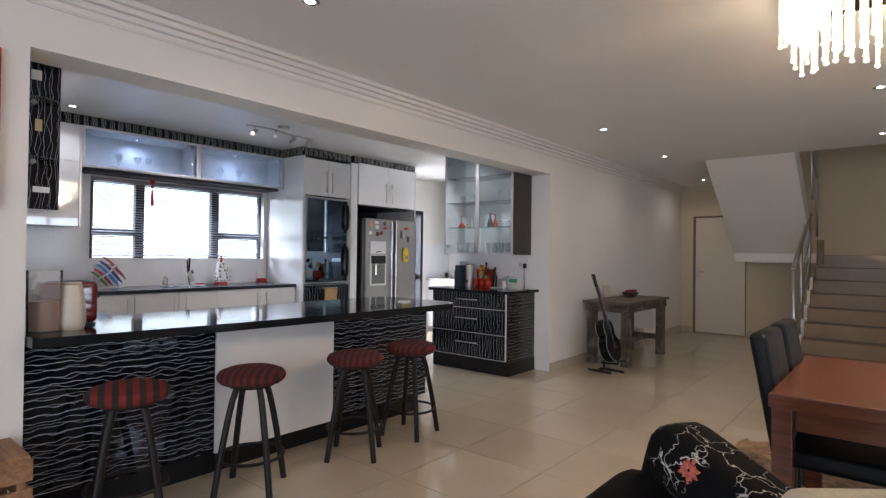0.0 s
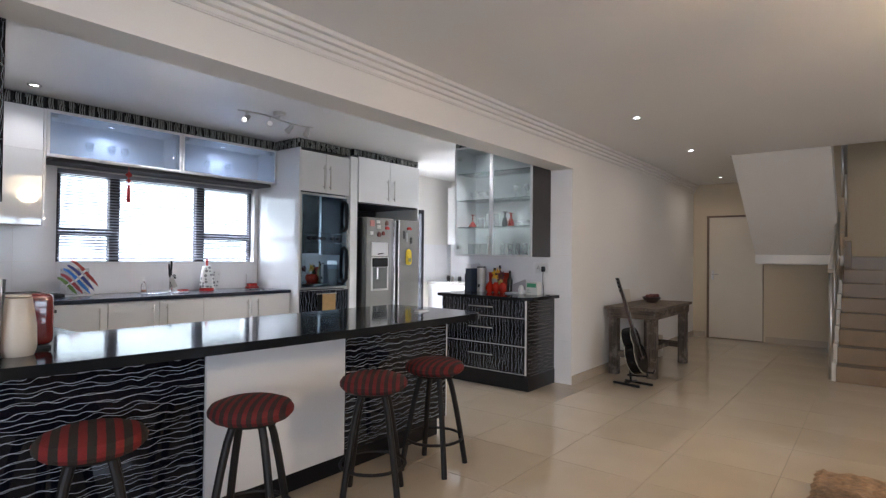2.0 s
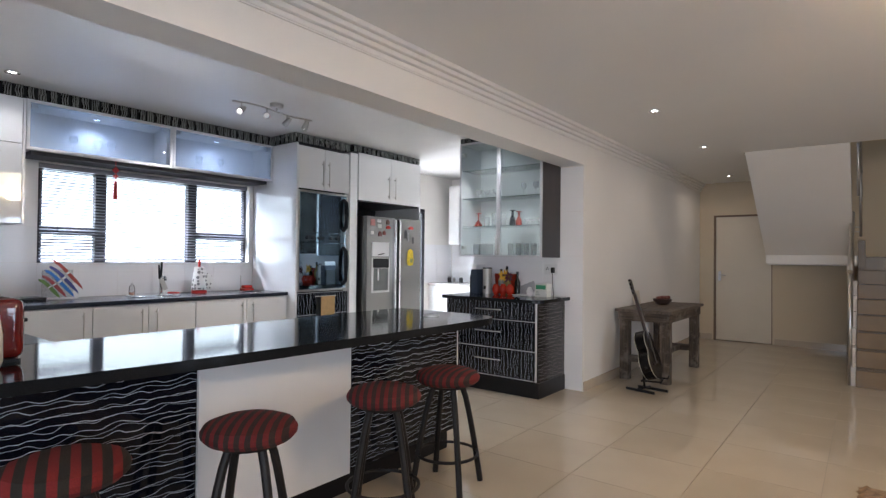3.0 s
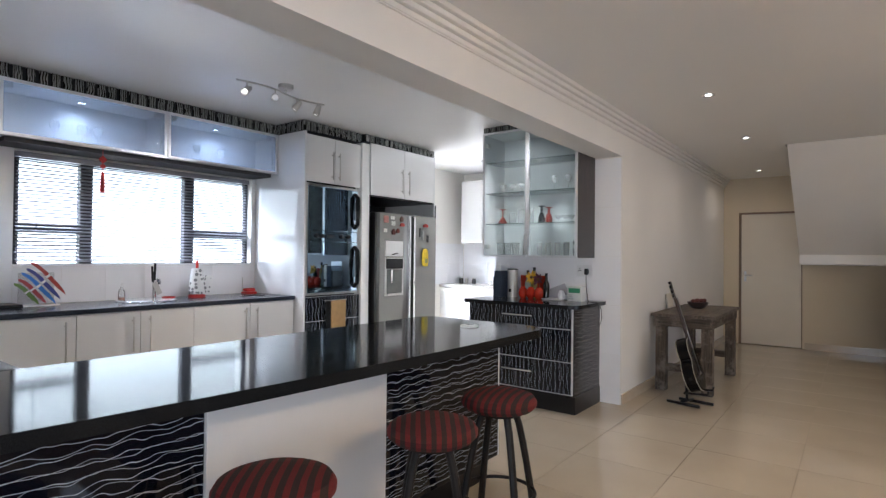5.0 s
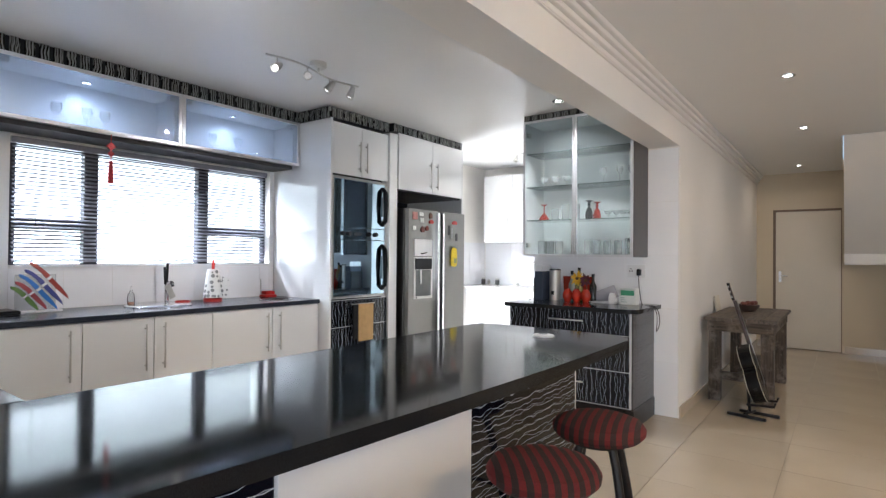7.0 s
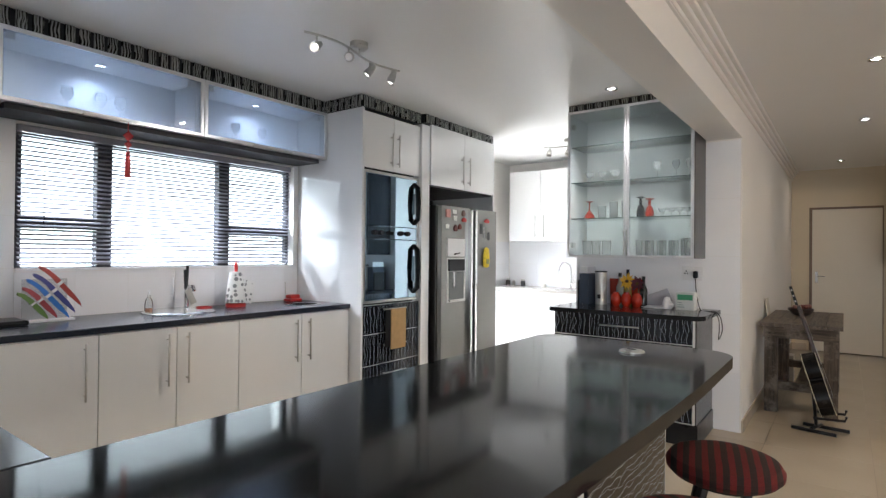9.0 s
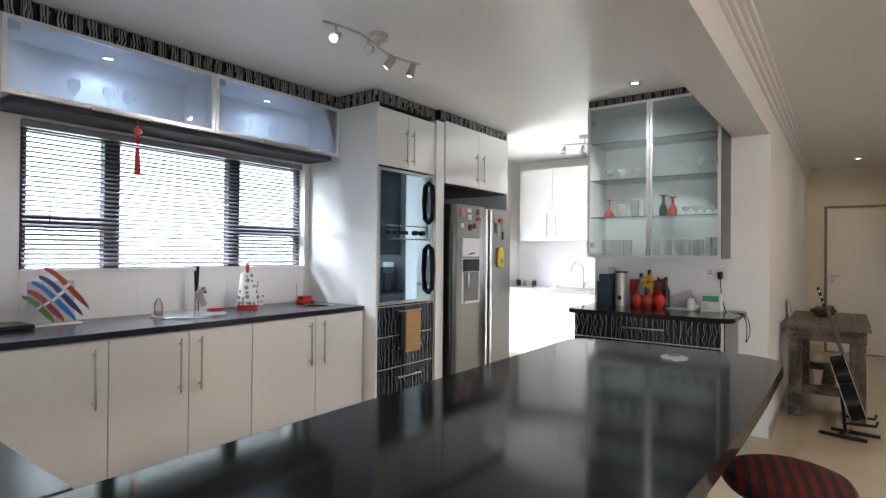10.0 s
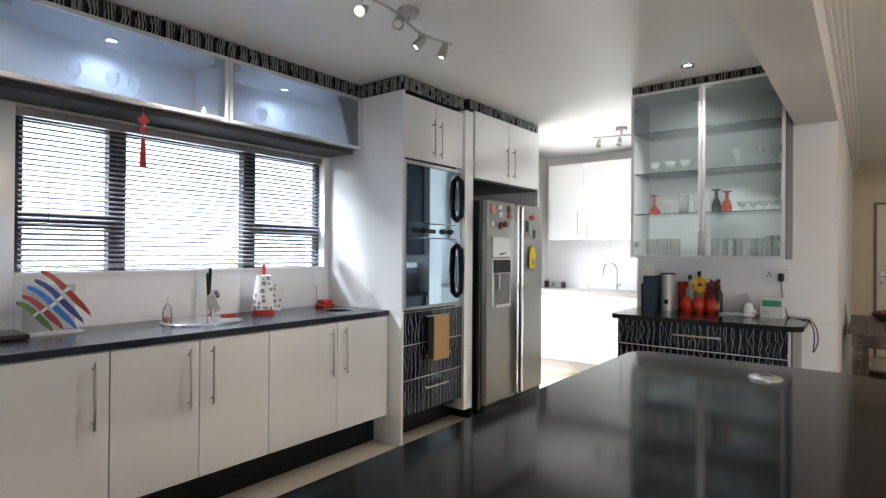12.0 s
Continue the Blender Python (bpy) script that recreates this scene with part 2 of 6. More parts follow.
def tube(points, r, segs=8, bm=None, taper=1.0):
    """A round bar along points."""
    bm = bm or bmesh.new()
    pts = [Vector(p) for p in points]
    rings = []
    for i, p in enumerate(pts):
        d = (pts[min(i + 1, len(pts) - 1)] - pts[max(i - 1, 0)]).normalized()
        a = d.orthogonal().normalized() if abs(d.z) > 0.99 or i == 0 else (rings_a - d * rings_a.dot(d)).normalized()
        rings_a = a
        c = d.cross(a)
        rr = r * (1 + (taper - 1) * i / max(1, len(pts) - 1))
        rings.append([bm.verts.new(p + rr * (a * math.cos(2 * math.pi * k / segs) + c * math.sin(2 * math.pi * k / segs))) for k in range(segs)])
    for a, c in zip(rings, rings[1:]):
        for i in range(segs):
            j = (i + 1) % segs
            bm.faces.new((a[i], a[j], c[j], c[i])).smooth = True
    bm.faces.new(rings[0][::-1])
    bm.faces.new(rings[-1])
    return bm


def prism(outline, z0, z1, bevel=0.0):
    """An upright slab from a flat outline."""
    bm = bmesh.new()
    lo = [bm.verts.new((x, y, z0)) for x, y in outline]
    hi = [bm.verts.new((x, y, z1)) for x, y in outline]
    n = len(lo)
    bm.faces.new(lo[::-1])
    top = bm.faces.new(hi)
    for i in range(n):
        j = (i + 1) % n
        bm.faces.new((lo[i], lo[j], hi[j], hi[i]))
    if bevel:
        bmesh.ops.bevel(bm, geom=list(top.edges), offset=bevel, segments=2, affect="EDGES", profile=0.6)
    return bm


def round_rect(x0, x1, y0, y1, radii, n=6):
    """Outline with rounded corners: radii for (x0,y0), (x1,y0), (x1,y1), (x0,y1)."""
    out = []
    for (cx, cy, a0), r in zip(((x0, y0, 180), (x1, y0, 270), (x1, y1, 0), (x0, y1, 90)), radii):
        sx, sy = (1 if cx == x0 else -1), (1 if cy == y0 else -1)
        if r <= 0:
            out.append((cx, cy))
            continue
        for i in range(n + 1):
            a = radians(a0 + 90 * i / n)
            out.append((cx + sx * r + r * math.cos(a), cy + sy * r + r * math.sin(a)))
    return out


def finish(name, bm, material, smooth=True):
    bmesh.ops.recalc_face_normals(bm, faces=bm.faces)
    for e in bm.edges:
        if len(e.link_faces) == 2 and e.calc_face_angle(0.0) > 0.62:
            e.smooth = False
    me = bpy.data.meshes.new(name)
    bm.to_mesh(me)
    bm.free()
    me.materials.append(material)
    return me


def part(name, bm, material, parent, label="", smooth=True):
    ob = new(name, finish(name, bm, material, smooth))
    ob.parent = parent
    if label:
        ob["label"] = label
    return ob


def thing(name, at, label, category, group="", turn=0.0):
    ob = new(name)
    ob.empty_display_size = 0.1
    ob.matrix_basis = pose(*at, 0, 0, turn)
    return tagged(ob, label, category, group)


def solid(name, bm, material, label, category, kind="", group=""):
    return tagged(new(name, finish(name, bm, material)), label, category, group, kind)


def move(bm, m):
    bmesh.ops.transform(bm, matrix=m, verts=bm.verts)
    return bm


def bar_handle(parent, a, c, stand, r=0.006):
    """A steel bar handle from a to c, held off by two pins along stand."""
    a, c, s = Vector(a), Vector(c), Vector(stand)
    d = (c - a).normalized()
    bm = tube([a + s, c + s], r, 8)
    for q in (a + d * 0.03, c - d * 0.03):
        tube([q, q + s], r * 0.8, 6, bm)
    return part("handle", bm, M_steel, parent, "slim brushed steel bar handle")


# ---- the shell ----
XW, XB, YN, H = -6.28, -3.09, 5.60, 2.60
floor = solid("floor", boxes((-6.6, 3.6, -3.3, 10.7, -0.12, -0.006)), M_grout, "glossy beige porcelain tiled floor", "floor", "structure")
ww = [(-6.53, XW, 0.45, 1.94, 0, H), (-6.53, XW, 1.94, 3.90, 0, 1.24), (-6.53, XW, 1.94, 3.90, 2.08, H), (-6.53, XW, 3.90, 6.06, 0, H),
      (-6.53, XW, 6.06, 6.94, 2.06, H), (-6.53, XW, 6.94, 7.9, 0, H)]
wall_west = solid("wall_west", boxes(*ww), M_wall, "white painted kitchen window wall", "wall", "structure")
wall_kitchen_south = solid("wall_kitchen_south", boxes((-6.28, -3.34, 0.45, 0.70, 0, H)), M_wall, "white painted kitchen wall", "wall", "structure")
wall_dining_west = solid("wall_dining_west", boxes((-3.34, XB, -3.2, 0.70, 0, H)), M_wall, "cream painted dining wall", "wall", "structure")
wall_kitchen_north = solid("wall_kitchen_north", boxes((-4.42, XB, YN, 5.80, 0, H)), M_wall, "white wall behind the drawer unit", "wall", "structure")
wall_passage = solid("wall_passage", boxes((-3.29, XB, 5.80, 10.40, 0, H)), M_wall, "cream painted passage wall", "wall", "structure")
wall_scullery = solid("wall_scullery", boxes((-6.28, -3.29, 7.66, 7.9, 0, H)), M_wall, "white scullery back wall", "wall", "structure")
# The last box is an unseen slab stopping sky leaks under the door.
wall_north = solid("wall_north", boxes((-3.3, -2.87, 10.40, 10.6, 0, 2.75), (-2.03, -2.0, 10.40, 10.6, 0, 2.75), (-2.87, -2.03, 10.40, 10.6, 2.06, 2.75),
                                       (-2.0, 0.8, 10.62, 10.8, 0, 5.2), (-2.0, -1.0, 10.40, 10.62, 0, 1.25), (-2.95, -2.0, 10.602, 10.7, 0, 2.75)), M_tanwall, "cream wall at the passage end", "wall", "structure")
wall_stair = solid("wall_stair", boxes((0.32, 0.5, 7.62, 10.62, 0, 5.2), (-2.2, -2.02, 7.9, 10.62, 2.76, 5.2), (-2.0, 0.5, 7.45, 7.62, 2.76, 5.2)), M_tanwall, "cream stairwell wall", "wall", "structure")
wall_east = solid("wall_east", boxes((3.5, 3.7, -3.2, 3.2, 0, H), (3.5, 3.7, 4.6, 7.62, 0, H), (3.5, 3.7, 3.2, 4.6, 2.15, H), (0.5, 3.5, 7.45, 7.62, 0, H)), M_wall, "cream dining wall", "wall", "structure")
wall_south = solid("wall_south", boxes((-3.09, -1.8, -3.2, -3.0, 0, H), (2.6, 3.5, -3.2, -3.0, 0, H), (-1.8, 2.6, -3.2, -3.0, 2.15, H)), M_wall, "cream wall with a patio opening", "wall", "structure")
beam = solid("beam", boxes((-3.335, XB, 0.70, YN, 2.26, H)), M_wall, "white beam over the kitchen opening", "beam", "structure")
ceiling = solid("ceiling", boxes((XB, 3.6, -3.2, 7.72, H, 2.75), (XB, -2.02, 7.72, 10.5, H, 2.75), (0.3, 3.6, 7.72, 10.6, H, 2.75), (-2.2, 0.5, 7.4, 10.8, 5.2, 5.3)), M_ceil, "white painted dining ceiling", "ceiling", "structure")
ceiling_kitchen = solid("ceiling_kitchen", boxes((-6.5, -3.335, 0.45, 7.9, H, 2.75)), M_kceil, "white sheen painted kitchen ceiling", "ceiling", "structure")
# stepped plaster cornice
bm = bmesh.new()
for i in range(4):
    box(bm, XB, XB + 0.022 + 0.022 * i, -3.0, 10.4, 2.468 + 0.033 * i, 2.468 + 0.033 * (i + 1) - 0.0015, bevel=0.009)
box(bm, XB, XB + 0.014, -3.0, 10.4, 2.463, 2.599)
cornice = solid("cornice", bm, M_wall, "stepped white plaster cornice", "cornice", "structure")
skirting = solid("skirting", boxes((XB, XB + 0.012, 5.6, 10.4, 0, 0.095), (XB, -2.9, 10.388, 10.4, 0, 0.095), (-2.0, -0.96, 10.388, 10.4, 0, 0.095)), M_skirt, "beige tile skirting", "skirting", "structure")

# ---- stairs ----
stairs = thing("stairs", (0, 0, 0), "tan tiled stairs turning back over a landing", "stairs")
RISE, GO, SX0, SX1 = 0.1725, 0.28, -0.95, 0.32
for k in range(7):
    y = 7.66 + GO * k
    part("step", boxes((SX0, SX1, y, y + GO + 0.02, 0 if k == 0 else RISE * k - 0.02, RISE * (k + 1)), bevel=0.006), M_tan, stairs)
part("step", boxes((SX0, SX1, 9.60, 9.75, 1.19, RISE * 8 + 0.003), bevel=0.004), M_tan, stairs)
part("landing", boxes((-2.0, SX1, 9.62, 10.61, 1.26, RISE * 8), (-2.0, -0.95, 9.44, 9.62, 1.28, 1.40)), M_wall, stairs, "white plastered landing slab")
bm = bmesh.new()
prof = [(9.44, 1.40), (7.74, 2.60), (7.74, 2.95), (9.44, 1.75)]
fr = [bm.verts.new((-2.0, y, z)) for y, z in prof]
bk = [bm.verts.new((-1.0, y, z)) for y, z in prof]
bm.faces.new(fr), bm.faces.new(bk[::-1])
for i in range(4):
    bm.faces.new((fr[i], fr[(i + 1) % 4], bk[(i + 1) % 4], bk[i]))
part("upper_flight", bm, M_wall, stairs, "white sloping soffit of the upper flight")
part("stringer", boxes((-0.99, -0.951, 7.70, 7.98, 0, 0.2), (-0.99, -0.951, 7.98, 8.26, 0, 0.37), (-0.99, -0.951, 8.26, 8.54, 0, 0.55), (-0.99, -0.951, 8.54, 8.82, 0, 0.72),
                       (-0.99, -0.951, 8.82, 9.1, 0, 0.9), (-0.99, -0.951, 9.1, 9.44, 0, 1.07)), M_wall, stairs)

# ---- window ----
win = tagged(new("window_1"), "dark bronze aluminium kitchen window", "window", kind="structure")
WX = -6.40
bm = boxes((WX, WX + 0.05, 1.94, 3.90, 1.24, 1.249), (WX, WX + 0.05, 1.94, 3.90, 2.03, 2.08), (WX, WX + 0.05, 1.94, 1.99, 1.249, 2.03), (WX, WX + 0.05, 3.875, 3.90, 1.249, 2.03))
part("window_frame", bm, M_bronze, win)
part("mullion", boxes((WX - 0.005, WX + 0.06, 2.39, 2.48, 1.249, 2.03)), M_bronze, win)
part("mullion", boxes((WX - 0.005, WX + 0.06, 3.24, 3.33, 1.249, 2.03)), M_bronze, win)
part("transom", boxes((WX - 0.005, WX + 0.058, 1.99, 2.39, 1.48, 1.55)), M_bronze, win)
part("transom", boxes((WX - 0.005, WX + 0.058, 3.33, 3.875, 1.48, 1.55)), M_bronze, win)
for a, c, lo, hi in ((1.99, 2.39, 1.55, 2.03), (1.99, 2.39, 1.249, 1.48), (2.48, 3.24, 1.249, 2.03), (3.33, 3.875, 1.55, 2.03), (3.33, 3.875, 1.249, 1.48)):
    p = part("pane", boxes((WX + 0.02, WX + 0.026, a, c, lo, hi)), M_glass, win)
    p.visible_shadow = False
part("window_sill", boxes((WX + 0.05, XW + 0.012, 1.945, 3.895, 1.225, 1.243)), M_wtile, win)

# scullery door, dark framed and glazed
sd = tagged(new("door_1"), "dark framed glazed scullery door", "door", kind="structure")
part("door_frame", boxes((-6.42, -6.27, 6.06, 6.12, 0, 2.06), (-6.42, -6.27, 6.88, 6.94, 0, 2.06), (-6.42, -6.27, 6.12, 6.88, 2.0, 2.06), (-6.40, -6.34, 6.12, 6.88, 0.9, 0.98), (-6.40, -6.34, 6.12, 6.88, 0.0, 0.1)), M_bronze, sd)
b = boxes((-6.34, -6.328, 6.135, 6.165, 0.98, 1.18), bevel=0.002)
tube([(-6.33, 6.15, 1.10), (-6.285, 6.15, 1.10), (-6.285, 6.26, 1.095)], 0.008, 8, b)
part("door_handle", b, M_chrome, sd, "chrome lever handle")
p = part("pane", boxes((-6.375, -6.369, 6.12, 6.88, 0.1, 2.0)), M_glass, sd)
p.visible_shadow = False

# passage door
pd = tagged(new("door_2"), "closed cream flush door in a brown frame", "door", kind="structure")
part("door_leaf", boxes((-2.835, -2.04, 10.405, 10.445, 0.01, 2.03)), M_door, pd)
part("door_frame", boxes((-2.87, -2.835, 10.38, 10.5, 0, 2.06), (-2.04, -2.03, 10.385, 10.5, 0, 2.06), (-2.835, -2.04, 10.38, 10.5, 2.03, 2.06)), M_frame_wood, pd)
bm = boxes((-2.80, -2.765, 10.398, 10.406, 0.98, 1.14))
tube([(-2.783, 10.40, 1.08), (-2.783, 10.35, 1.08), (-2.68, 10.35, 1.075)], 0.009, 8, bm)
part("door_handle", bm, M_chrome, pd)

# patio window behind
pw = tagged(new("window_2"), "wide aluminium patio door", "window", kind="structure")
part("window_frame", boxes((-1.8, -1.74, -3.14, -3.06, 0, 2.15), (2.54, 2.6, -3.14, -3.06, 0, 2.15), (0.37, 0.43, -3.14, -3.06, 0, 2.15), (-1.74, 2.54, -3.14, -3.06, 2.09, 2.15), (-1.74, 2.54, -3.14, -3.06, 0, 0.06)), M_bronze, pw)

ew = tagged(new("window_3"), "aluminium framed terrace door", "window", kind="structure")
part("window_frame", boxes((3.56, 3.64, 3.2, 3.26, 0, 2.15), (3.56, 3.64, 4.54, 4.6, 0, 2.15), (3.56, 3.64, 3.87, 3.93, 0, 2.15), (3.56, 3.64, 3.26, 4.54, 2.09, 2.15), (3.56, 3.64, 3.26, 4.54, 0.9, 0.98), (3.56, 3.64, 3.26, 4.54, 0, 0.06)), M_bronze, ew)

# ---- island ----
island = thing("kitchen_island", (0, 0, 0), "breakfast island clad in glossy black wave laminate", "island")
part("body", boxes((-3.70, -3.135, 0.71, 3.50, 0.14, 0.875)), M_black, island)
part("kick_board", boxes((-3.66, -3.17, 0.71, 3.47, 0.0, 0.14)), M_black, island)
part("cladding_panel", boxes((-3.135, -3.117, 0.705, 1.63, 0.14, 0.875), bevel=0.002), M_wave_h, island, "glossy black panel with white wavy lines")
part("cladding_panel", boxes((-3.135, -3.117, 2.505, 3.505, 0.14, 0.875), bevel=0.002), M_wave_h, island, "glossy black panel with white wavy lines")
part("white_panel", boxes((-3.135, -3.105, 1.632, 2.503, 0.13, 0.875), bevel=0.002), M_matt, island, "plain white panel")
part("end_panel", boxes((-3.70, -3.118, 3.50, 3.518, 0.14, 0.875)), M_white, island, "white end panel")
# the seating edge bows gently in towards the dining wall
top_outline = round_rect(-3.78, -2.838, 0.705, 3.64, (0, 0, 0.16, 0.10))
bow = [(-2.838 - 0.15 * (1 - i / 12) ** 2, 0.705 + 2.4 * i / 12) for i in range(13)]
top_outline = top_outline[:1] + bow + top_outline[2:]
island_top = solid("worktop", prism(top_outline, 0.875, 0.92, 0.006), M_stone, "polished black stone worktop on the island", "worktop")

# ---- window wall units ----
CT = 0.945
side_top = solid("worktop", boxes((XW + 0.004, -5.62, 0.705, 3.945, CT - 0.035, CT), (-5.62, -3.785, 0.705, 1.31, CT - 0.06, CT - 0.025), bevel=0.004), M_laminate, "charcoal laminate worktop under the window", "worktop")
CX = -5.645


def base_unit(y0, y1, doors):
    u = thing("base_cabinet", (0, 0, 0), "white high gloss base cabinet under a black worktop", "cabinet", "white base cabinets")
    part("body", boxes((XW + 0.01, CX - 0.004, y0 + 0.001, y1 - 0.001, 0.2, CT - 0.037)), M_matt, u)
    part("kick_board", boxes((-6.2, -5.76, y0, y1, 0.0, 0.2)), M_black, u)
    for a, c, hy in doors:
        d = part("door", boxes((CX - 0.002, CX + 0.018, a + 0.0025, c - 0.0025, 0.205, CT - 0.042), bevel=0.0015), M_white, u, "white high gloss door")
        bar_handle(d, (CX + 0.018, hy, 0.57), (CX + 0.018, hy, 0.87), (0.03, 0, 0))
    return u


base_unit(1.33, 2.13, ((1.33, 2.13, 2.06),))
base_unit(2.13, 2.96, ((2.13, 2.55, 2.49), (2.55, 2.96, 2.61)))
base_unit(2.96, 3.935, ((2.96, 3.47, 3.415), (3.47, 3.935, 3.53)))
side_unit = thing("base_cabinet", (0, 0, 0), "white base cabinet joining the island", "cabinet", "white base cabinets")
part("body", boxes((-5.64, -3.79, 0.71, 1.27, 0.15, CT - 0.062)), M_matt, side_unit)
part("kick_board", boxes((-5.64, -3.79, 0.71, 1.2, 0.0, 0.15)), M_black, side_unit)

# tall oven unit
tall = thing("oven_cabinet", (0, 0, 0), "tall white cabinet holding a double oven", "cabinet")
TX = -5.525
part("side_panel", boxes((XW + 0.003, TX + 0.02, 3.947, 3.968, 0.0, 2.50), bevel=0.001), M_white, tall, "white high gloss side panel")
part("side_panel", boxes((XW + 0.003, TX + 0.045, 4.665, 4.775, 0.10, 2.50), bevel=0.001), M_white, tall, "white gable panel")
part("body", boxes((XW + 0.003, TX - 0.05, 3.968, 4.665, 0.15, 2.49)), M_black, tall)
part("kick_board", boxes((-6.2, -5.69, 3.96, 4.775, 0.0, 0.15)), M_black, tall)
for a, c, hy in ((3.97, 4.315, 4.275), (4.319, 4.664, 4.36)):
    d = part("door", boxes((TX, TX + 0.02, a, c, 2.03, 2.475), bevel=0.0015), M_white, tall, "white high gloss door")
    bar_handle(d, (TX + 0.02, hy, 2.07), (TX + 0.02, hy, 2.34), (0.03, 0, 0))
for lo, hi, hz in ((0.70, 0.93, 0.89), (0.45, 0.697, 0.60), (0.20, 0.447, 0.37)):
    d = part("drawer", boxes((TX, TX + 0.02, 3.97, 4.664, lo, hi), bevel=0.0015), M_wave_vy, tall, "black drawer front with white wavy lines")
    part("edge_trim", boxes((TX + 0.001, TX + 0.023, 3.97, 4.664, hi, hi + 0.003)), M_alu, d)
    bar_handle(d, (TX + 0.02, 4.18, hz), (TX + 0.02, 4.46, hz), (0.035, 0, 0))
oven = thing("double_oven", (0, 0, 0), "built-in double oven with dark mirror glass", "oven")
part("frame", boxes((TX - 0.04, TX + 0.012, 3.972, 3.995, 0.945, 2.015), (TX - 0.04, TX + 0.012, 4.640, 4.662, 0.945, 2.015), (TX - 0.04, TX + 0.012, 3.995, 4.64, 1.995, 2.015), (TX - 0.04, TX + 0.012, 3.995, 4.64, 0.945, 0.965)), M_steel, oven)
for lo, hi in ((1.572, 1.992), (0.968, 1.462)):
    d = part("door", boxes((TX - 0.03, TX + 0.014, 3.997, 4.638, lo, hi), bevel=0.003), M_mirrorglass, oven, "dark mirror glass oven door")
    zz = (lo + hi) / 2
    hgt = (hi - lo) * 0.40
    bm = tube([(TX + 0.01, 4.60, zz - hgt), (TX + 0.05, 4.60, zz - hgt + 0.03), (TX + 0.06, 4.60, zz), (TX + 0.05, 4.60, zz + hgt - 0.03), (TX + 0.01, 4.60, zz + hgt)], 0.024, 10)
    h = part("handle", bm, M_black, d, "black bow handle")
    part("grip_plate", boxes((TX + 0.015, TX + 0.052, 4.6, 4.6075, zz - hgt * 0.55, zz + hgt * 0.55), bevel=0.003), M_fridge, h, "steel grip insert")
ctl = part("control_panel", boxes((TX - 0.03, TX + 0.012, 3.997, 4.638, 1.466, 1.568), bevel=0.002), M_mirrorglass, oven)
for y in (4.10, 4.17, 4.42, 4.51):
    part("knob", move(lathe([(0.022, 0), (0.022, 0.012), (0.017, 0.024), (0.0, 0.024)], 14), pose(TX + 0.012, y, 1.517, 0, 90, 0)), M_black, ctl)
part("display", boxes((TX + 0.012, TX + 0.014, 4.23, 4.33, 1.50, 1.53)), M_black, ctl)

# cabinet over the fridge
fc = thing("fridge_cabinet", (0, 0, 0), "white double-door cabinet above the fridge", "cabinet")
FX = -5.485
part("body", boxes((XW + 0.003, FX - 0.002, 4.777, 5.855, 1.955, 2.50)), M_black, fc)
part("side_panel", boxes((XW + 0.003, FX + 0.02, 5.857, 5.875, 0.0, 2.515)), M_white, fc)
# Thin black sheets keep the fridge recess dark at back and left side.
part("black_recess_sheet", boxes((XW + 0.003, XW + 0.02, 4.777, 5.855, 0.0, 1.953), (XW + 0.02, FX, 4.777, 4.789, 0.0, 1.953)), M_black, fc)
for a, c, hy in ((4.78, 5.315, 5.26), (5.319, 5.855, 5.375)):
    d = part("door", boxes((FX, FX + 0.02, a, c, 1.97, 2.515), bevel=0.0015), M_white, fc, "white high gloss door")
    bar_handle(d, (FX + 0.02, hy, 2.02), (FX + 0.02, hy, 2.29), (0.03, 0, 0))

# fridge freezer
fr = thing("fridge", (0, 0, 0), "steel side-by-side fridge freezer with magnets", "fridge")
part("body", boxes((-6.15, -5.44, 4.83, 5.80, 0.07, 1.79), bevel=0.006), M_fridge, fr)
fl = part("door", boxes((-5.435, -5.385, 4.84, 5.305, 0.11, 1.79), bevel=0.008), M_fridge, fr, "narrow steel freezer door")
frr = part("door", boxes((-5.435, -5.385, 5.345, 5.80, 0.11, 1.79), bevel=0.008), M_fridge, fr, "steel fridge door")
for y in (5.285, 5.365):
    part("handle", boxes((-5.388, -5.345, y - 0.016, y + 0.016, 0.14, 1.77), bevel=0.008), M_chrome, fl if y < 5.3 else frr)
dsp = part("dispenser", boxes((-5.386, -5.381, 4.92, 5.22, 0.90, 1.31), bevel=0.002), M_steel, fl, "water dispenser recess")
part("dispenser_panel", boxes((-5.383, -5.372, 4.94, 5.20, 1.19, 1.30), bevel=0.003), M_black, dsp)
part("dispenser_niche", boxes((-5.382, -5.378, 4.95, 5.19, 0.92, 1.185)), mat("grey_plastic", (0.11, 0.115, 0.11), 0.35, scale=12, vary=0.15), dsp)
part("dispenser_lever", boxes((-5.379, -5.366, 5.0, 5.03, 1.04, 1.18), bevel=0.004), M_chrome, dsp)
part("drip_tray", boxes((-5.381, -5.362, 4.95, 5.19, 0.905, 0.925), bevel=0.003), M_steel, dsp)
part("note_pad", boxes((-5.386, -5.374, 4.92, 5.20, 1.325, 1.49), bevel=0.002), M_matt, fl, "white notepad")
part("marker", tube([(-5.369, 5.02, 1.345), (-5.369, 5.11, 1.358)], 0.006, 8), M_black, fl, "black marker pen")
part("badge", boxes((-5.386, -5.383, 5.40, 5.425, 1.70, 1.74), bevel=0.001), M_steel, frr)
part("kick_grille", boxes((-5.46, -5.40, 4.85, 5.79, 0.03, 0.10)), M_black, fr)
for y in (4.88, 5.76):
    part("foot", move(lathe([(0.03, 0), (0.03, 0.05), (0.02, 0.07)], 12), pose(-5.43, y, 0)), M_black, fr)

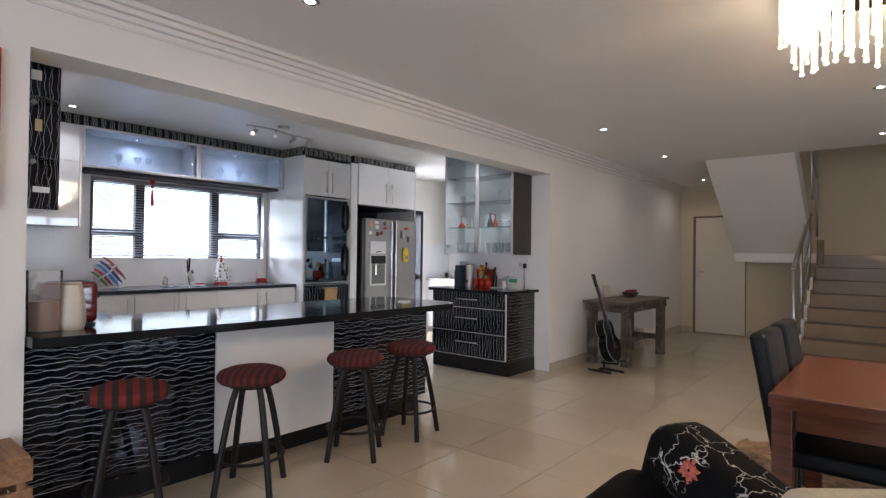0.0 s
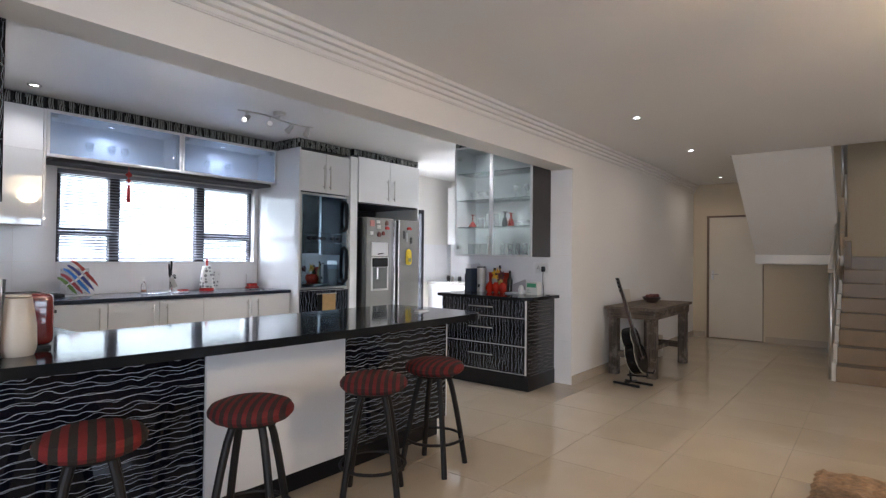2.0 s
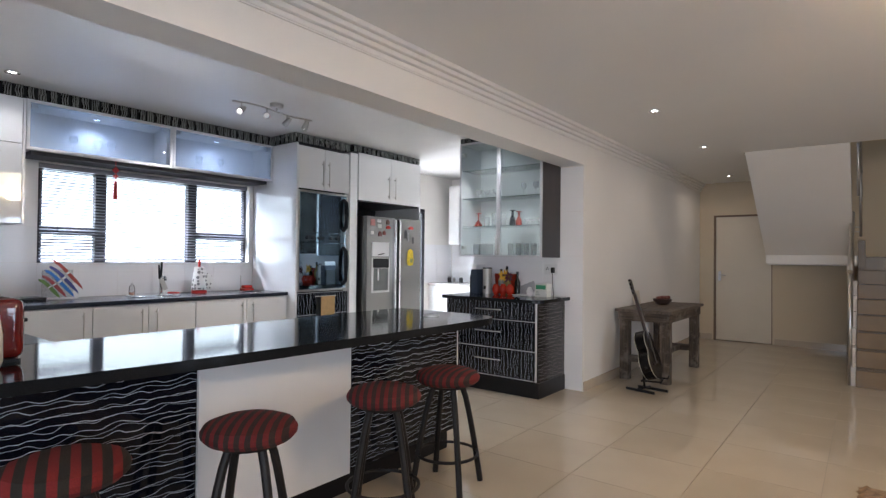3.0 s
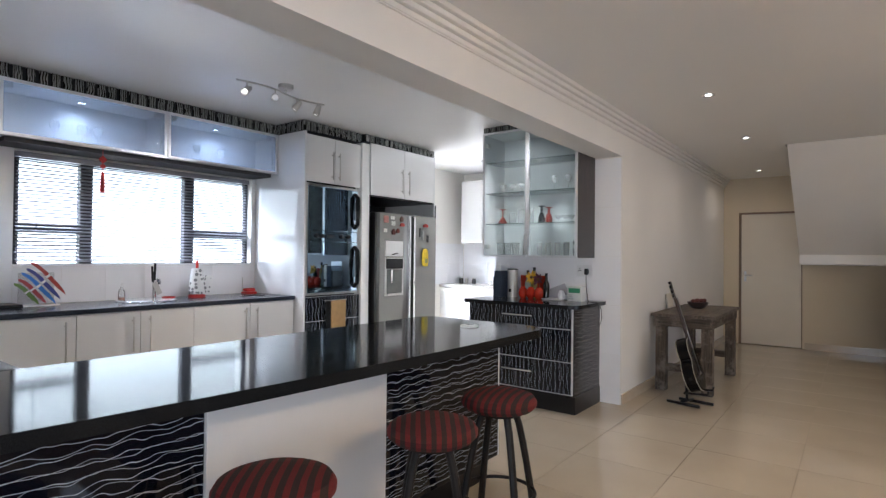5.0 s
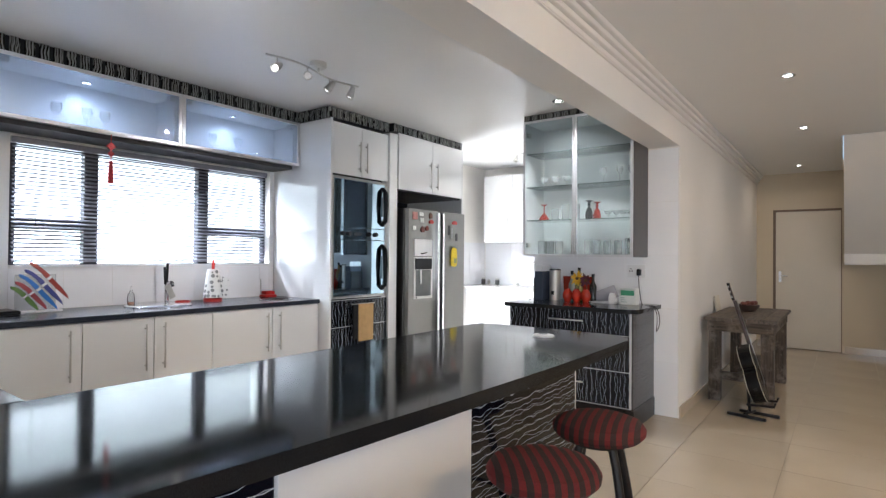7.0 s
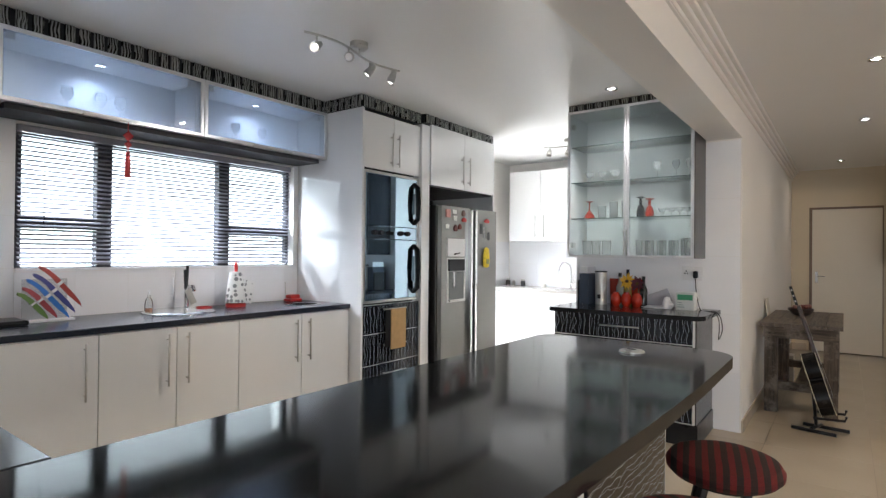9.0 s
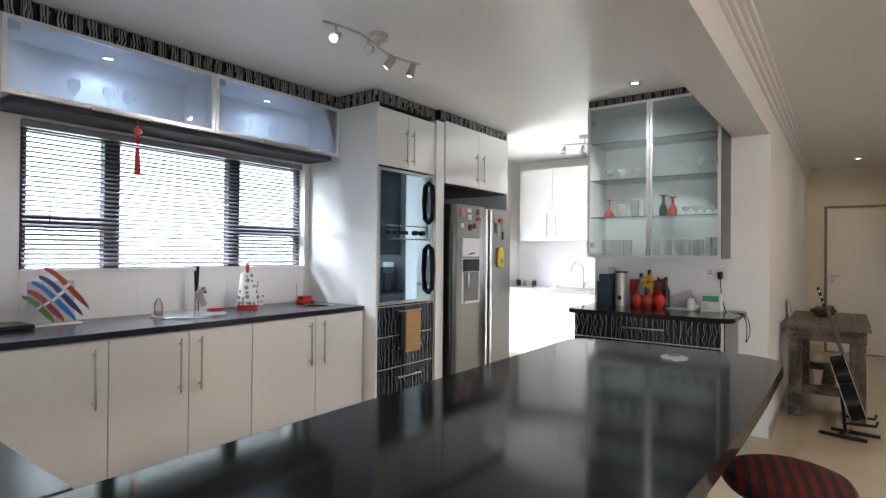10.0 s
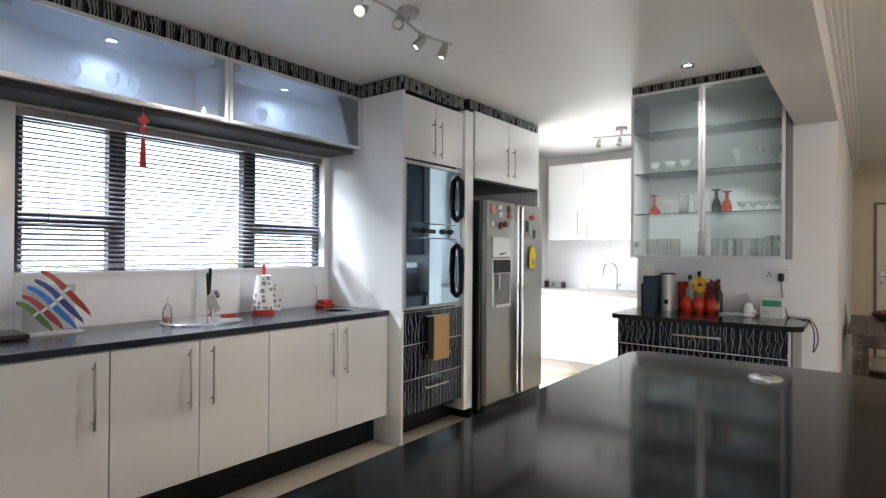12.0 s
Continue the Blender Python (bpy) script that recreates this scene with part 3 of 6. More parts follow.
# wall cabinets over the window, lit from within
def flap_cabinet(y0, y1):
    u = thing("flap_cabinet", (0, 0, 0), "lit wall cabinet with frosted glass flap door", "cabinet", "lit flap cabinets")
    x0, x1 = XW + 0.004, -5.93
    part("body", boxes((x0, x0 + 0.016, y0, y1, 2.12, 2.495), (x0, x1, y0, y1, 2.12, 2.136), (x0, x1, y0, y1, 2.479, 2.495), (x0 + 0.016, x1, y0, y0 + 0.016, 2.136, 2.479), (x0 + 0.016, x1, y1 - 0.016, y1, 2.136, 2.479)), M_matt, u)
    f = part("flap_door", boxes((x1, x1 + 0.022, y0, y1, 2.115, 2.137), (x1, x1 + 0.022, y0, y1, 2.478, 2.50), (x1, x1 + 0.022, y0, y0 + 0.022, 2.137, 2.478), (x1, x1 + 0.022, y1 - 0.022, y1, 2.137, 2.478)), M_alu, u, "satin aluminium door frame")
    pn = part("pane", boxes((x1 + 0.008, x1 + 0.013, y0 + 0.02, y1 - 0.02, 2.135, 2.48)), M_frost, f, "pale frosted glass pane")
    pn.visible_shadow = False
    m = (y0 + y1) / 2
    part("handle", boxes((x1 + 0.02, x1 + 0.04, m - 0.17, m + 0.17, 2.108, 2.122)), M_steel, f)
    for y in (y0 + 0.06, y1 - 0.06):
        part("hinge", boxes((x1 - 0.05, x1 - 0.004, y - 0.02, y + 0.02, 2.44, 2.476)), M_steel, u)
        part("stay", tube([(x1 - 0.03, y + (0.03 if y > m else -0.03), 2.16), (x1 - 0.03, y + (0.03 if y > m else -0.03), 2.40)], 0.006, 6), M_steel, u)
    dl = part("downlight", move(lathe([(0.034, 0.0), (0.034, -0.006), (0.026, -0.008), (0.025, -0.002)], 16), pose(x0 + 0.16, m, 2.479)), M_chrome, u)
    part("bulb", move(lathe([(0.0, -0.004), (0.024, -0.004), (0.024, -0.0035)], 14), pose(x0 + 0.16, m, 2.479)), M_spot, dl)
    lamp("cabinet_lamp", "SPOT", look((x0 + 0.16, m, 2.465), (x0 + 0.15, m, 2.0)), 7, (0.76, 0.86, 1.0), cone=150)
    return u


flap_cabinet(1.755, 2.865)
flap_cabinet(2.87, 3.94)
part("valance", boxes((-6.24, -5.96, 1.8, 3.9, 2.085, 2.117)), M_dull, bpy.data.objects["flap_cabinet"], "dark valance under the flap cabinets")
wc = thing("wall_cabinet", (0, 0, 0), "white high gloss corner wall cabinet", "cabinet")
part("body", boxes((XW + 0.004, -5.92, 0.705, 1.748, 1.545, 2.495)), M_matt, wc)
part("door", boxes((-5.92, -5.90, 0.72, 1.728, 1.545, 2.145), bevel=0.0015), M_white, wc)
part("door", boxes((-5.92, -5.90, 0.72, 1.728, 2.15, 2.495), bevel=0.0015), M_white, wc)
part("edge_trim", boxes((-5.92, -5.896, 1.73, 1.748, 1.545, 2.495)), M_alu, wc)

# black end shelf unit beside the opening
es = thing("end_shelf_unit", (0, 0, 0), "black wave laminate end unit with glass shelves", "shelf")
part("body", boxes((-3.9, -3.40, 0.705, 0.905, 1.53, 2.495), bevel=0.001), wave_mat("wave_laminate_end", 2, 1, pitch=0.03), es, "glossy black panel with vertical wavy lines")

# ---- far kitchen wall: drawers and glass cabinet ----
dw = thing("drawer_unit", (0, 0, 0), "three-drawer unit in black wave laminate", "drawers")
part("body", boxes((-4.365, -3.312, 5.04, YN - 0.002, 0.15, 0.897)), M_black, dw)
part("side_panel", boxes((-3.312, -3.292, 5.025, YN - 0.002, 0.15, 0.897)), M_wave_side, dw, "dark wave laminate side")
part("side_panel", boxes((-4.372, -4.366, 5.04, YN - 0.002, 0.15, 0.897)), M_wave_vy, dw, "black wave laminate side")
part("kick_board", boxes((-4.36, -3.285, 5.035, YN - 0.002, 0.0, 0.15)), M_black, dw)
for lo, hi, hz in ((0.72, 0.893, 0.815), (0.44, 0.712, 0.60), (0.165, 0.432, 0.325)):
    d = part("drawer", boxes((-4.362, -3.315, 5.02, 5.04, lo, hi), bevel=0.0015), M_wave_v, dw, "black drawer front with white wavy lines")
    part("edge_trim", boxes((-4.362, -3.315, 5.017, 5.04, lo - 0.005, lo - 0.0005)), M_alu, d)
    bar_handle(d, (-3.98, 5.02, hz), (-3.68, 5.02, hz), (0, -0.03, 0))
part("edge_trim", boxes((-3.315, -3.300, 5.016, 5.03, 0.16, 0.895)), M_alu, dw)
dtop = solid("worktop", prism(round_rect(-4.40, -3.235, 4.935, YN - 0.003, (0.07, 0.10, 0, 0)), 0.899, 0.932, 0.004), M_stone, "black stone top on the drawer unit", "worktop")

gc = thing("glass_cabinet", (0, 0, 0), "wall cabinet with glass doors and glassware", "cabinet")
gx0, gx1, gy, gz0, gz1 = -4.335, -3.35, 5.215, 1.33, 2.545
part("body", boxes((gx0, gx1, YN - 0.014, YN - 0.003, gz0, gz1), (gx0, gx1, gy, YN - 0.014, gz0, gz0 + 0.016), (gx0, gx1, gy, YN - 0.014, gz1 - 0.016, gz1), (gx0, gx0 + 0.016, gy, YN - 0.014, gz0 + 0.016, gz1 - 0.016)), M_matt, gc)
part("side_panel", boxes((gx1 - 0.016, gx1, gy, YN - 0.003, gz0 + 0.016, gz1 - 0.016), (gx1, gx1 + 0.004, gy, YN - 0.003, gz0, gz1)), M_wave_grain, gc, "dark grained laminate side")
part("side_panel", boxes((gx0 - 0.008, gx0 - 0.0005, gy, YN - 0.003, gz0, gz1)), M_wave_vy, gc, "black wave laminate side")
for z in (1.655, 1.955, 2.255):
    s = part("shelf", boxes((gx0 + 0.017, gx1 - 0.017, gy + 0.02, YN - 0.016, z - 0.006, z)), M_shelfglass, gc, "glass shelf")
    part("shelf_edge", boxes((gx0 + 0.017, gx1 - 0.017, gy + 0.017, gy + 0.02, z - 0.006, z)), M_shelfedge, s)
gm = -3.845
for a, c, hx in ((gx0, gm - 0.002, gm - 0.012), (gm + 0.002, gx1, gm + 0.012)):
    w = 0.02
    d = part("door", boxes((a, c, gy - 0.022, gy - 0.002, gz0, gz0 + w), (a, c, gy - 0.022, gy - 0.002, gz1 - w, gz1), (a, a + w, gy - 0.022, gy - 0.002, gz0 + w, gz1 - w), (c - w, c, gy - 0.022, gy - 0.002, gz0 + w, gz1 - w)), M_alu, gc, "satin aluminium framed door")
    pn = part("pane", boxes((a + w, c - w, gy - 0.014, gy - 0.009, gz0 + w, gz1 - w)), M_cabglass, d, "grey-green glass pane")
    pn.visible_shadow = False
    bar_handle(d, (hx, gy - 0.022, gz0 + 0.02), (hx, gy - 0.022, gz0 + 0.22), (0, -0.025, 0), 0.005)

# ---- scullery ----
su = thing("scullery_base_cabinet", (0, 0, 0), "white scullery base cabinet in bright daylight", "cabinet")
part("body", boxes((XW + 0.002, -3.4, 7.07, 7.655, 0.10, 0.88)), M_white, su)
part("kick_board", boxes((XW + 0.002, -3.4, 7.1, 7.655, 0.0, 0.10)), mat("granite", (0.4, 0.37, 0.34), 0.3, scale=90, vary=0.4, fine=300), su)
st = solid("worktop", boxes((XW + 0.002, -3.4, 7.04, 7.655, 0.882, 0.92), bevel=0.004), mat("granite_top", (0.42, 0.39, 0.37), 0.2, scale=90, vary=0.4, fine=300), "speckled granite scullery worktop", "worktop")
sw = thing("scullery_wall_cabinet", (0, 0, 0), "white scullery wall cabinets", "cabinet")
part("body", boxes((-6.08, -3.4, 7.33, 7.655, 1.52, 2.44)), M_matt, sw)
for a, c, hy in ((-6.08, -5.63, -5.69), (-5.63, -5.16, -5.57), (-5.16, -4.69, -4.75), (-4.69, -4.22, -4.63), (-4.22, -3.75, -3.81)):
    d = part("door", boxes((a, c - 0.003, 7.31, 7.33, 1.52, 2.44), bevel=0.0015), M_white, sw)
    bar_handle(d, (hy, 7.31, 1.57), (hy, 7.31, 1.86), (0, -0.03, 0))

# ---- downlights ----
def downlight(x, y, power, color=(1, 0.83, 0.64), cone=165):
    u = thing("downlight", (x, y, H), "recessed round ceiling downlight, switched on", "downlight", "ceiling downlights")
    part("ring", lathe([(0.048, 0.0), (0.047, -0.006), (0.036, -0.008), (0.025, -0.001)], 20), M_chrome, u, "chrome ring")
    part("bulb", lathe([(0.0, -0.003), (0.025, -0.003), (0.025, -0.0025)], 16), M_spot, u, "glowing bulb")
    lamp("downlight_lamp", "SPOT", look((x, y, H - 0.02), (x, y, 0)), power, color, cone=cone, radius=0.018)


for x, y in ((-2.31, 1.68), (-2.30, 5.23), (-2.31, 7.09), (-2.5, 9.6), (-0.13, 5.16), (-0.16, 7.06)):
    downlight(x, y, 6)
for x, y, power in ((-5.63, 1.59, 10), (-3.87, 4.91, 42)):
    downlight(x, y, power, (1, 0.97, 0.93), 125)

# ---- window blind ----
blind = thing("window_blind", (0, 0, 0), "grey horizontal slatted blind with open slats", "blind")
part("headrail", boxes((-6.325, -6.285, 1.95, 3.875, 2.035, 2.075)), M_slat, blind)
part("bottom_rail", boxes((-6.316, -6.294, 1.965, 3.865, 1.261, 1.268), bevel=0.002), M_slat, blind)
bm = bmesh.new()
arc = [(-0.0125, -0.0020), (-0.006, 0.0005), (0.0, 0.0012), (0.006, 0.0005), (0.0125, -0.0020)]
lo = [bm.verts.new((x, -0.955, z)) for x, z in arc]
hi = [bm.verts.new((x, 0.955, z)) for x, z in arc]
l2 = [bm.verts.new((x, -0.955, z - 0.0012)) for x, z in arc]
h2 = [bm.verts.new((x, 0.955, z - 0.0012)) for x, z in arc]
for i in range(4):
    bm.faces.new((lo[i], lo[i + 1], hi[i + 1], hi[i]))
    bm.faces.new((l2[i + 1], l2[i], h2[i], h2[i + 1]))
bm.faces.new((lo[0], hi[0], h2[0], l2[0])), bm.faces.new((lo[4], l2[4], h2[4], hi[4]))
slat_mesh = finish("slat", bm, M_slat)
for k in range(28):
    o = new("slat", slat_mesh)
    o.parent = blind
    o.matrix_basis = pose(-6.305, 2.915, 1.279 + 0.0272 * k, 0, 31 + 1.2 * random.uniform(-1, 1), 0)
for y in (2.15, 2.92, 3.70):
    part("cord", tube([(-6.318, y, 1.262), (-6.318, y, 2.04)], 0.0012, 5), M_slat, blind)
part("tilt_wand", tube([(-6.275, 2.08, 2.04), (-6.27, 2.08, 1.50)], 0.003, 6), M_glass, blind)

# glowing sheet stands in for overexposed daylight outside the window and the scullery door
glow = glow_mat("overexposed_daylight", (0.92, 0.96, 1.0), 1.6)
backdrop = solid("backdrop", boxes((-9.62, -9.6, -1.2, 9.2, -0.1, 3.4)), glow, "glowing white sheet standing in for daylight outside", "backdrop", "structure")
ground = solid("ground", boxes((-9.6, -6.54, -1.2, 9.2, -0.16, -0.12)), mat("pale_paving", (0.62, 0.60, 0.57), 0.8, scale=4, vary=0.1), "pale paving outside", "paving", "structure")

# ---- zebra border tiles over the cabinets ----
M_zebra = wave_mat("zebra_relief", 2, 1, pitch=0.016, base=(0.015, 0.015, 0.014), line=(0.32, 0.33, 0.31), width=0.20, rough=0.25, amp=1.6)
M_zebra_x = wave_mat("zebra_relief_x", 2, 0, pitch=0.016, base=(0.015, 0.015, 0.014), line=(0.32, 0.33, 0.31), width=0.20, rough=0.25, amp=1.6)
border = tagged(new("border_trim"), "black and silver zebra relief border tiles", "trim", kind="structure")


def border_run(a, c, z0, z1, axis, at, out):
    """Alternating patterned and black pieces from a to c along an axis, facing out."""
    u, k = a, 0
    while u < c - 0.01:
        w = min(0.052 if k % 2 == 0 else 0.022, c - u)
        d = 0.018 if k % 2 == 0 else 0.008
        if axis == "y":
            b = boxes((at, at + d * out, u + 0.001, u + w - 0.001, z0, z1), bevel=0.003)
        else:
            b = boxes((u + 0.001, u + w - 0.001, at, at + d * out, z0, z1), bevel=0.003)
        o = part("border_tile", b, (M_zebra if axis == "y" else M_zebra_x) if k % 2 == 0 else M_black, border)
        u, k = u + w, k + 1


part("backing", boxes((XW + 0.003, -5.935, 0.71, 3.945, 2.503, 2.598), (XW + 0.003, -5.52, 3.95, 4.70, 2.503, 2.598), (XW + 0.003, -5.485, 4.70, 5.86, 2.52, 2.598), (-4.33, -3.36, 5.215, 5.59, 2.547, 2.598)), M_black, border)
border_run(0.72, 3.93, 2.505, 2.597, "y", -5.934, 1)
border_run(-5.91, -5.51, 2.505, 2.597, "x", 3.949, -1)
border_run(3.95, 4.69, 2.505, 2.597, "y", -5.519, 1)
border_run(4.70, 5.86, 2.522, 2.597, "y", -5.484, 1)
border_run(-4.33, -3.36, 2.549, 2.597, "x", 5.214, -1)

# ---- bar stools ----
def stripe_mat(name, bands, dark, red):
    m = bpy.data.materials.new(name)
    m.use_nodes = True
    nt = m.node_tree
    L = nt.links.new
    b = nt.nodes["Principled BSDF"]
    tc = nt.nodes.new("ShaderNodeTexCoord")
    w = nt.nodes.new("ShaderNodeTexWave")
    w.bands_direction = "X"
    w.inputs["Scale"].default_value = bands
    w.inputs["Distortion"].default_value = 0.7
    w.inputs["Detail"].default_value = 1
    L(tc.outputs["Object"], w.inputs["Vector"])
    r = nt.nodes.new("ShaderNodeValToRGB")
    r.color_ramp.elements[0].position, r.color_ramp.elements[1].position = 0.46, 0.58
    r.color_ramp.elements[0].color, r.color_ramp.elements[1].color = (*dark, 1), (*red, 1)
    L(w.outputs[0], r.inputs[0])
    n = nt.nodes.new("ShaderNodeTexNoise")
    n.inputs["Scale"].default_value = 260
    L(tc.outputs["Object"], n.inputs["Vector"])
    mx = nt.nodes.new("ShaderNodeMix")
    mx.data_type, mx.blend_type = "RGBA", "MULTIPLY"
    mx.inputs[0].default_value = 0.6
    L(r.outputs[0], mx.inputs[6])
    L(n.outputs[0], mx.inputs[7])
    L(mx.outputs[2], b.inputs["Base Color"])
    b.inputs["Roughness"].default_value = 0.9
    bp = nt.nodes.new("ShaderNodeBump")
    bp.inputs["Strength"].default_value = 0.5
    bp.inputs["Distance"].default_value = 0.002
    L(n.outputs[0], bp.inputs["Height"])
    L(bp.outputs[0], b.inputs["Normal"])
    return m


M_bold = stripe_mat("bold_red_green_stripe", 5.6, (0.024, 0.019, 0.012), (0.24, 0.014, 0.012))
M_stripe = stripe_mat("red_green_stripe", 8.0, (0.030, 0.016, 0.012), (0.17, 0.010, 0.010))
M_leg = mat("dark_stool_metal", (0.011, 0.009, 0.008), 0.5, metal=0.0, scale=25, vary=0.25, bump=0.1, spec=0.3)


def stool(x, y, turn, fabric, looks):
    s = thing("bar_stool", (x, y, 0), looks, "stool", "bar stools at the island", turn)
    part("seat", lathe([(0.0, 0.585), (0.12, 0.587), (0.165, 0.598), (0.184, 0.618), (0.186, 0.636), (0.172, 0.658), (0.13, 0.674), (0.06, 0.682), (0.0, 0.683)], 36), fabric, s, "padded seat in red and dark green stripes")
    part("seat_plate", lathe([(0.0, 0.575), (0.12, 0.575), (0.125, 0.586), (0.0, 0.586)], 24), M_leg, s)
    for k in range(4):
        a = radians(45 + 90 * k)
        pts = []
        for i in range(9):
            f = i / 8
            r = 0.085 + 0.125 * f ** 0.75
            pts.append((r * math.cos(a), r * math.sin(a), 0.58 * (1 - f) + 0.001))
        part("leg", tube(pts, 0.0175, 10), M_leg, s, "curved dark metal leg")
    ring = [(0.178 * math.cos(2 * math.pi * i / 32), 0.178 * math.sin(2 * math.pi * i / 32), 0.19) for i in range(33)]
    part("foot_ring", tube(ring, 0.009, 8), M_leg, s)
    return s


FINE = "round bar stool with fine red and green stripes"
stool(-2.88, 1.07, 71, M_bold, "round bar stool with bold red and green stripes")
stool(-2.80, 1.68, 42, M_stripe, FINE)
stool(-2.765, 2.41, 40, M_stripe, FINE)
stool(-2.79, 2.97, 12, M_stripe, FINE)

# ---- rustic side table, guitar ----
M_rust = [wood_mat("weathered_wood_" + "xyz"[i], (0.026, 0.018, 0.013), (0.10, 0.072, 0.05), i, 9, 0.75, 0.5, worn=(0.17, 0.14, 0.11)) for i in range(3)]
M_dwood = wood_mat("weathered_top", (0.045, 0.032, 0.024), (0.15, 0.115, 0.085), 1, 9, 0.6, 0.5, worn=(0.13, 0.1, 0.08))
rt = thing("side_table", (0, 0, 0), "weathered grey wooden side table", "table")
tx0, tx1, ty0, ty1, tz = -3.06, -2.46, 6.37, 7.80, 0.78
w = (tx1 - tx0) / 5
for i in range(5):
    part("plank", boxes((tx0 + w * i + 0.002, tx0 + w * (i + 1) - 0.002, ty0 + random.uniform(-0.006, 0.006), ty1, tz - 0.032, tz - random.uniform(0, 0.003)), bevel=0.003), M_dwood, rt)
part("apron", boxes((tx0 + 0.03, tx1 - 0.03, ty0 + 0.03, ty0 + 0.055, tz - 0.13, tz - 0.033), bevel=0.003), M_rust[0], rt)
part("apron", boxes((tx0 + 0.03, tx1 - 0.03, ty1 - 0.055, ty1 - 0.03, tz - 0.13, tz - 0.033), bevel=0.003), M_rust[0], rt)
part("apron", boxes((tx0 + 0.03, tx0 + 0.055, ty0 + 0.055, ty1 - 0.055, tz - 0.13, tz - 0.033), bevel=0.003), M_rust[1], rt)
part("apron", boxes((tx1 - 0.055, tx1 - 0.03, ty0 + 0.055, ty1 - 0.055, tz - 0.13, tz - 0.033), bevel=0.003), M_rust[1], rt)
for x in (tx0 + 0.035, tx1 - 0.135):
    for y in (ty0 + 0.06, ty1 - 0.16):
        part("leg", boxes((x, x + 0.10, y, y + 0.10, 0, tz - 0.034), bevel=0.006), M_rust[2], rt)
for y in (ty0 + 0.07, ty1 - 0.15):
    part("stretcher", boxes((tx0 + 0.137, tx1 - 0.137, y, y + 0.07, 0.20, 0.27), bevel=0.004), M_rust[0], rt)
part("stretcher", boxes((-2.80, -2.70, ty0 + 0.142, ty1 - 0.152, 0.205, 0.265), bevel=0.004), M_rust[1], rt)
M_clay = mat("red_brown_ceramic", (0.16, 0.05, 0.04), 0.35, scale=20, vary=0.3)
bowl = thing("bowl", (-2.80, 7.25, tz), "dark bowl with red potpourri on the table", "bowl")
part("vessel", lathe([(0.05, 0), (0.075, 0.012), (0.105, 0.05), (0.11, 0.07), (0.102, 0.07), (0.095, 0.05), (0.06, 0.02), (0.0, 0.018)], 24), mat("dark_ceramic", (0.05, 0.035, 0.03), 0.3), bowl)
for k in range(9):
    a = k * 2.4
    r = 0.07 * math.sqrt(k / 9)
    part("pod", lathe([(0.0, -0.025), (0.02, -0.015), (0.027, 0.0), (0.018, 0.018), (0.0, 0.024)], 8, (r * math.cos(a), r * math.sin(a), 0.065 + 0.012 * (k % 3))), M_clay, bowl)
solid("photo_board", move(boxes((-0.006, 0.006, -0.11, 0.11, 0, 0.16), bevel=0.002), pose(-3.055, 7.12, tz, 0, -8, 0)), mat("pale_board", (0.62, 0.56, 0.47), 0.5), "pale blank board leaning on the wall", "board")
solid("low_box", boxes((-3.04, -2.90, 7.90, 8.06, 0.0, 0.28), bevel=0.004), mat("pale_card", (0.5, 0.45, 0.38), 0.7), "pale box on the floor by the table", "box")

guitar = thing("guitar", (0, 0, 0), "black acoustic guitar on a floor stand", "guitar")
GM = pose(-2.50, 6.12, 0.13, 0, -17, 0) @ pose(0, 0, 0, 0, 0, 3)


def guitar_outline(n=40):
    pts = []
    for i in range(n + 1):
        t = i / n
        z = 0.49 * t
        lower = 0.2 * math.sqrt(max(0, 1 - ((z - 0.165) / 0.166) ** 2)) if z < 0.331 else 0
        upper = 0.145 * math.sqrt(max(0, 1 - ((z - 0.37) / 0.121) ** 2)) if z > 0.249 else 0
        w = max(lower, upper, 0.118 if 0.2 < z < 0.45 else 0.0)
        pts.append((w, z))
    return pts


def guitar_plate(x0, x1, grow=0.0):
    pts = guitar_outline()
    ring = [(w + grow, z) for w, z in pts] + [(-w - grow, z) for w, z in reversed(pts)]
    clean = []
    for p in ring:
        if not clean or (Vector(p) - Vector(clean[-1])).length > 0.004:
            clean.append(p)
    bm = bmesh.new()
    a = [bm.verts.new((x0, y, z)) for y, z in clean]
    c = [bm.verts.new((x1, y, z)) for y, z in clean]
    bm.faces.new(a[::-1]), bm.faces.new(c)
    for i in range(len(a)):
        j = (i + 1) % len(a)
        bm.faces.new((a[i], a[j], c[j], c[i]))
    return move(bm, GM)


M_lacquer = mat("black_lacquer", (0.007, 0.006, 0.006), 0.25, scale=10, vary=0.2, spec=0.2)
M_bind = mat("cream_binding", (0.6, 0.55, 0.42), 0.4)
M_neck = mat("dark_rosewood", (0.035, 0.018, 0.012), 0.4, scale=40, vary=0.3)
body = part("body", guitar_plate(-0.1, 0.0), M_lacquer, guitar)
part("binding", guitar_plate(-0.003, 0.0015, 0.003), M_bind, body, "cream edge binding")
part("binding", guitar_plate(-0.1015, -0.097, 0.003), M_bind, body, "cream edge binding")
part("soundboard", guitar_plate(0.0016, 0.004, -0.002), M_lacquer, body)
part("back_plate", guitar_plate(-0.105, -0.1016, -0.002), M_lacquer, body)
part("sound_hole", move(lathe([(0.0, 0), (0.048, 0), (0.048, 0.0012), (0.0, 0.0012)], 24), GM @ pose(0.0042, 0, 0.325, 0, 90, 0)), M_black, body)
part("bridge", move(boxes((0.004, 0.014, -0.075, 0.075, 0.14, 0.165), bevel=0.002), GM), M_neck, body)
part("neck", move(boxes((-0.016, 0.012, -0.026, 0.026, 0.40, 0.87), bevel=0.006), GM), M_neck, guitar)
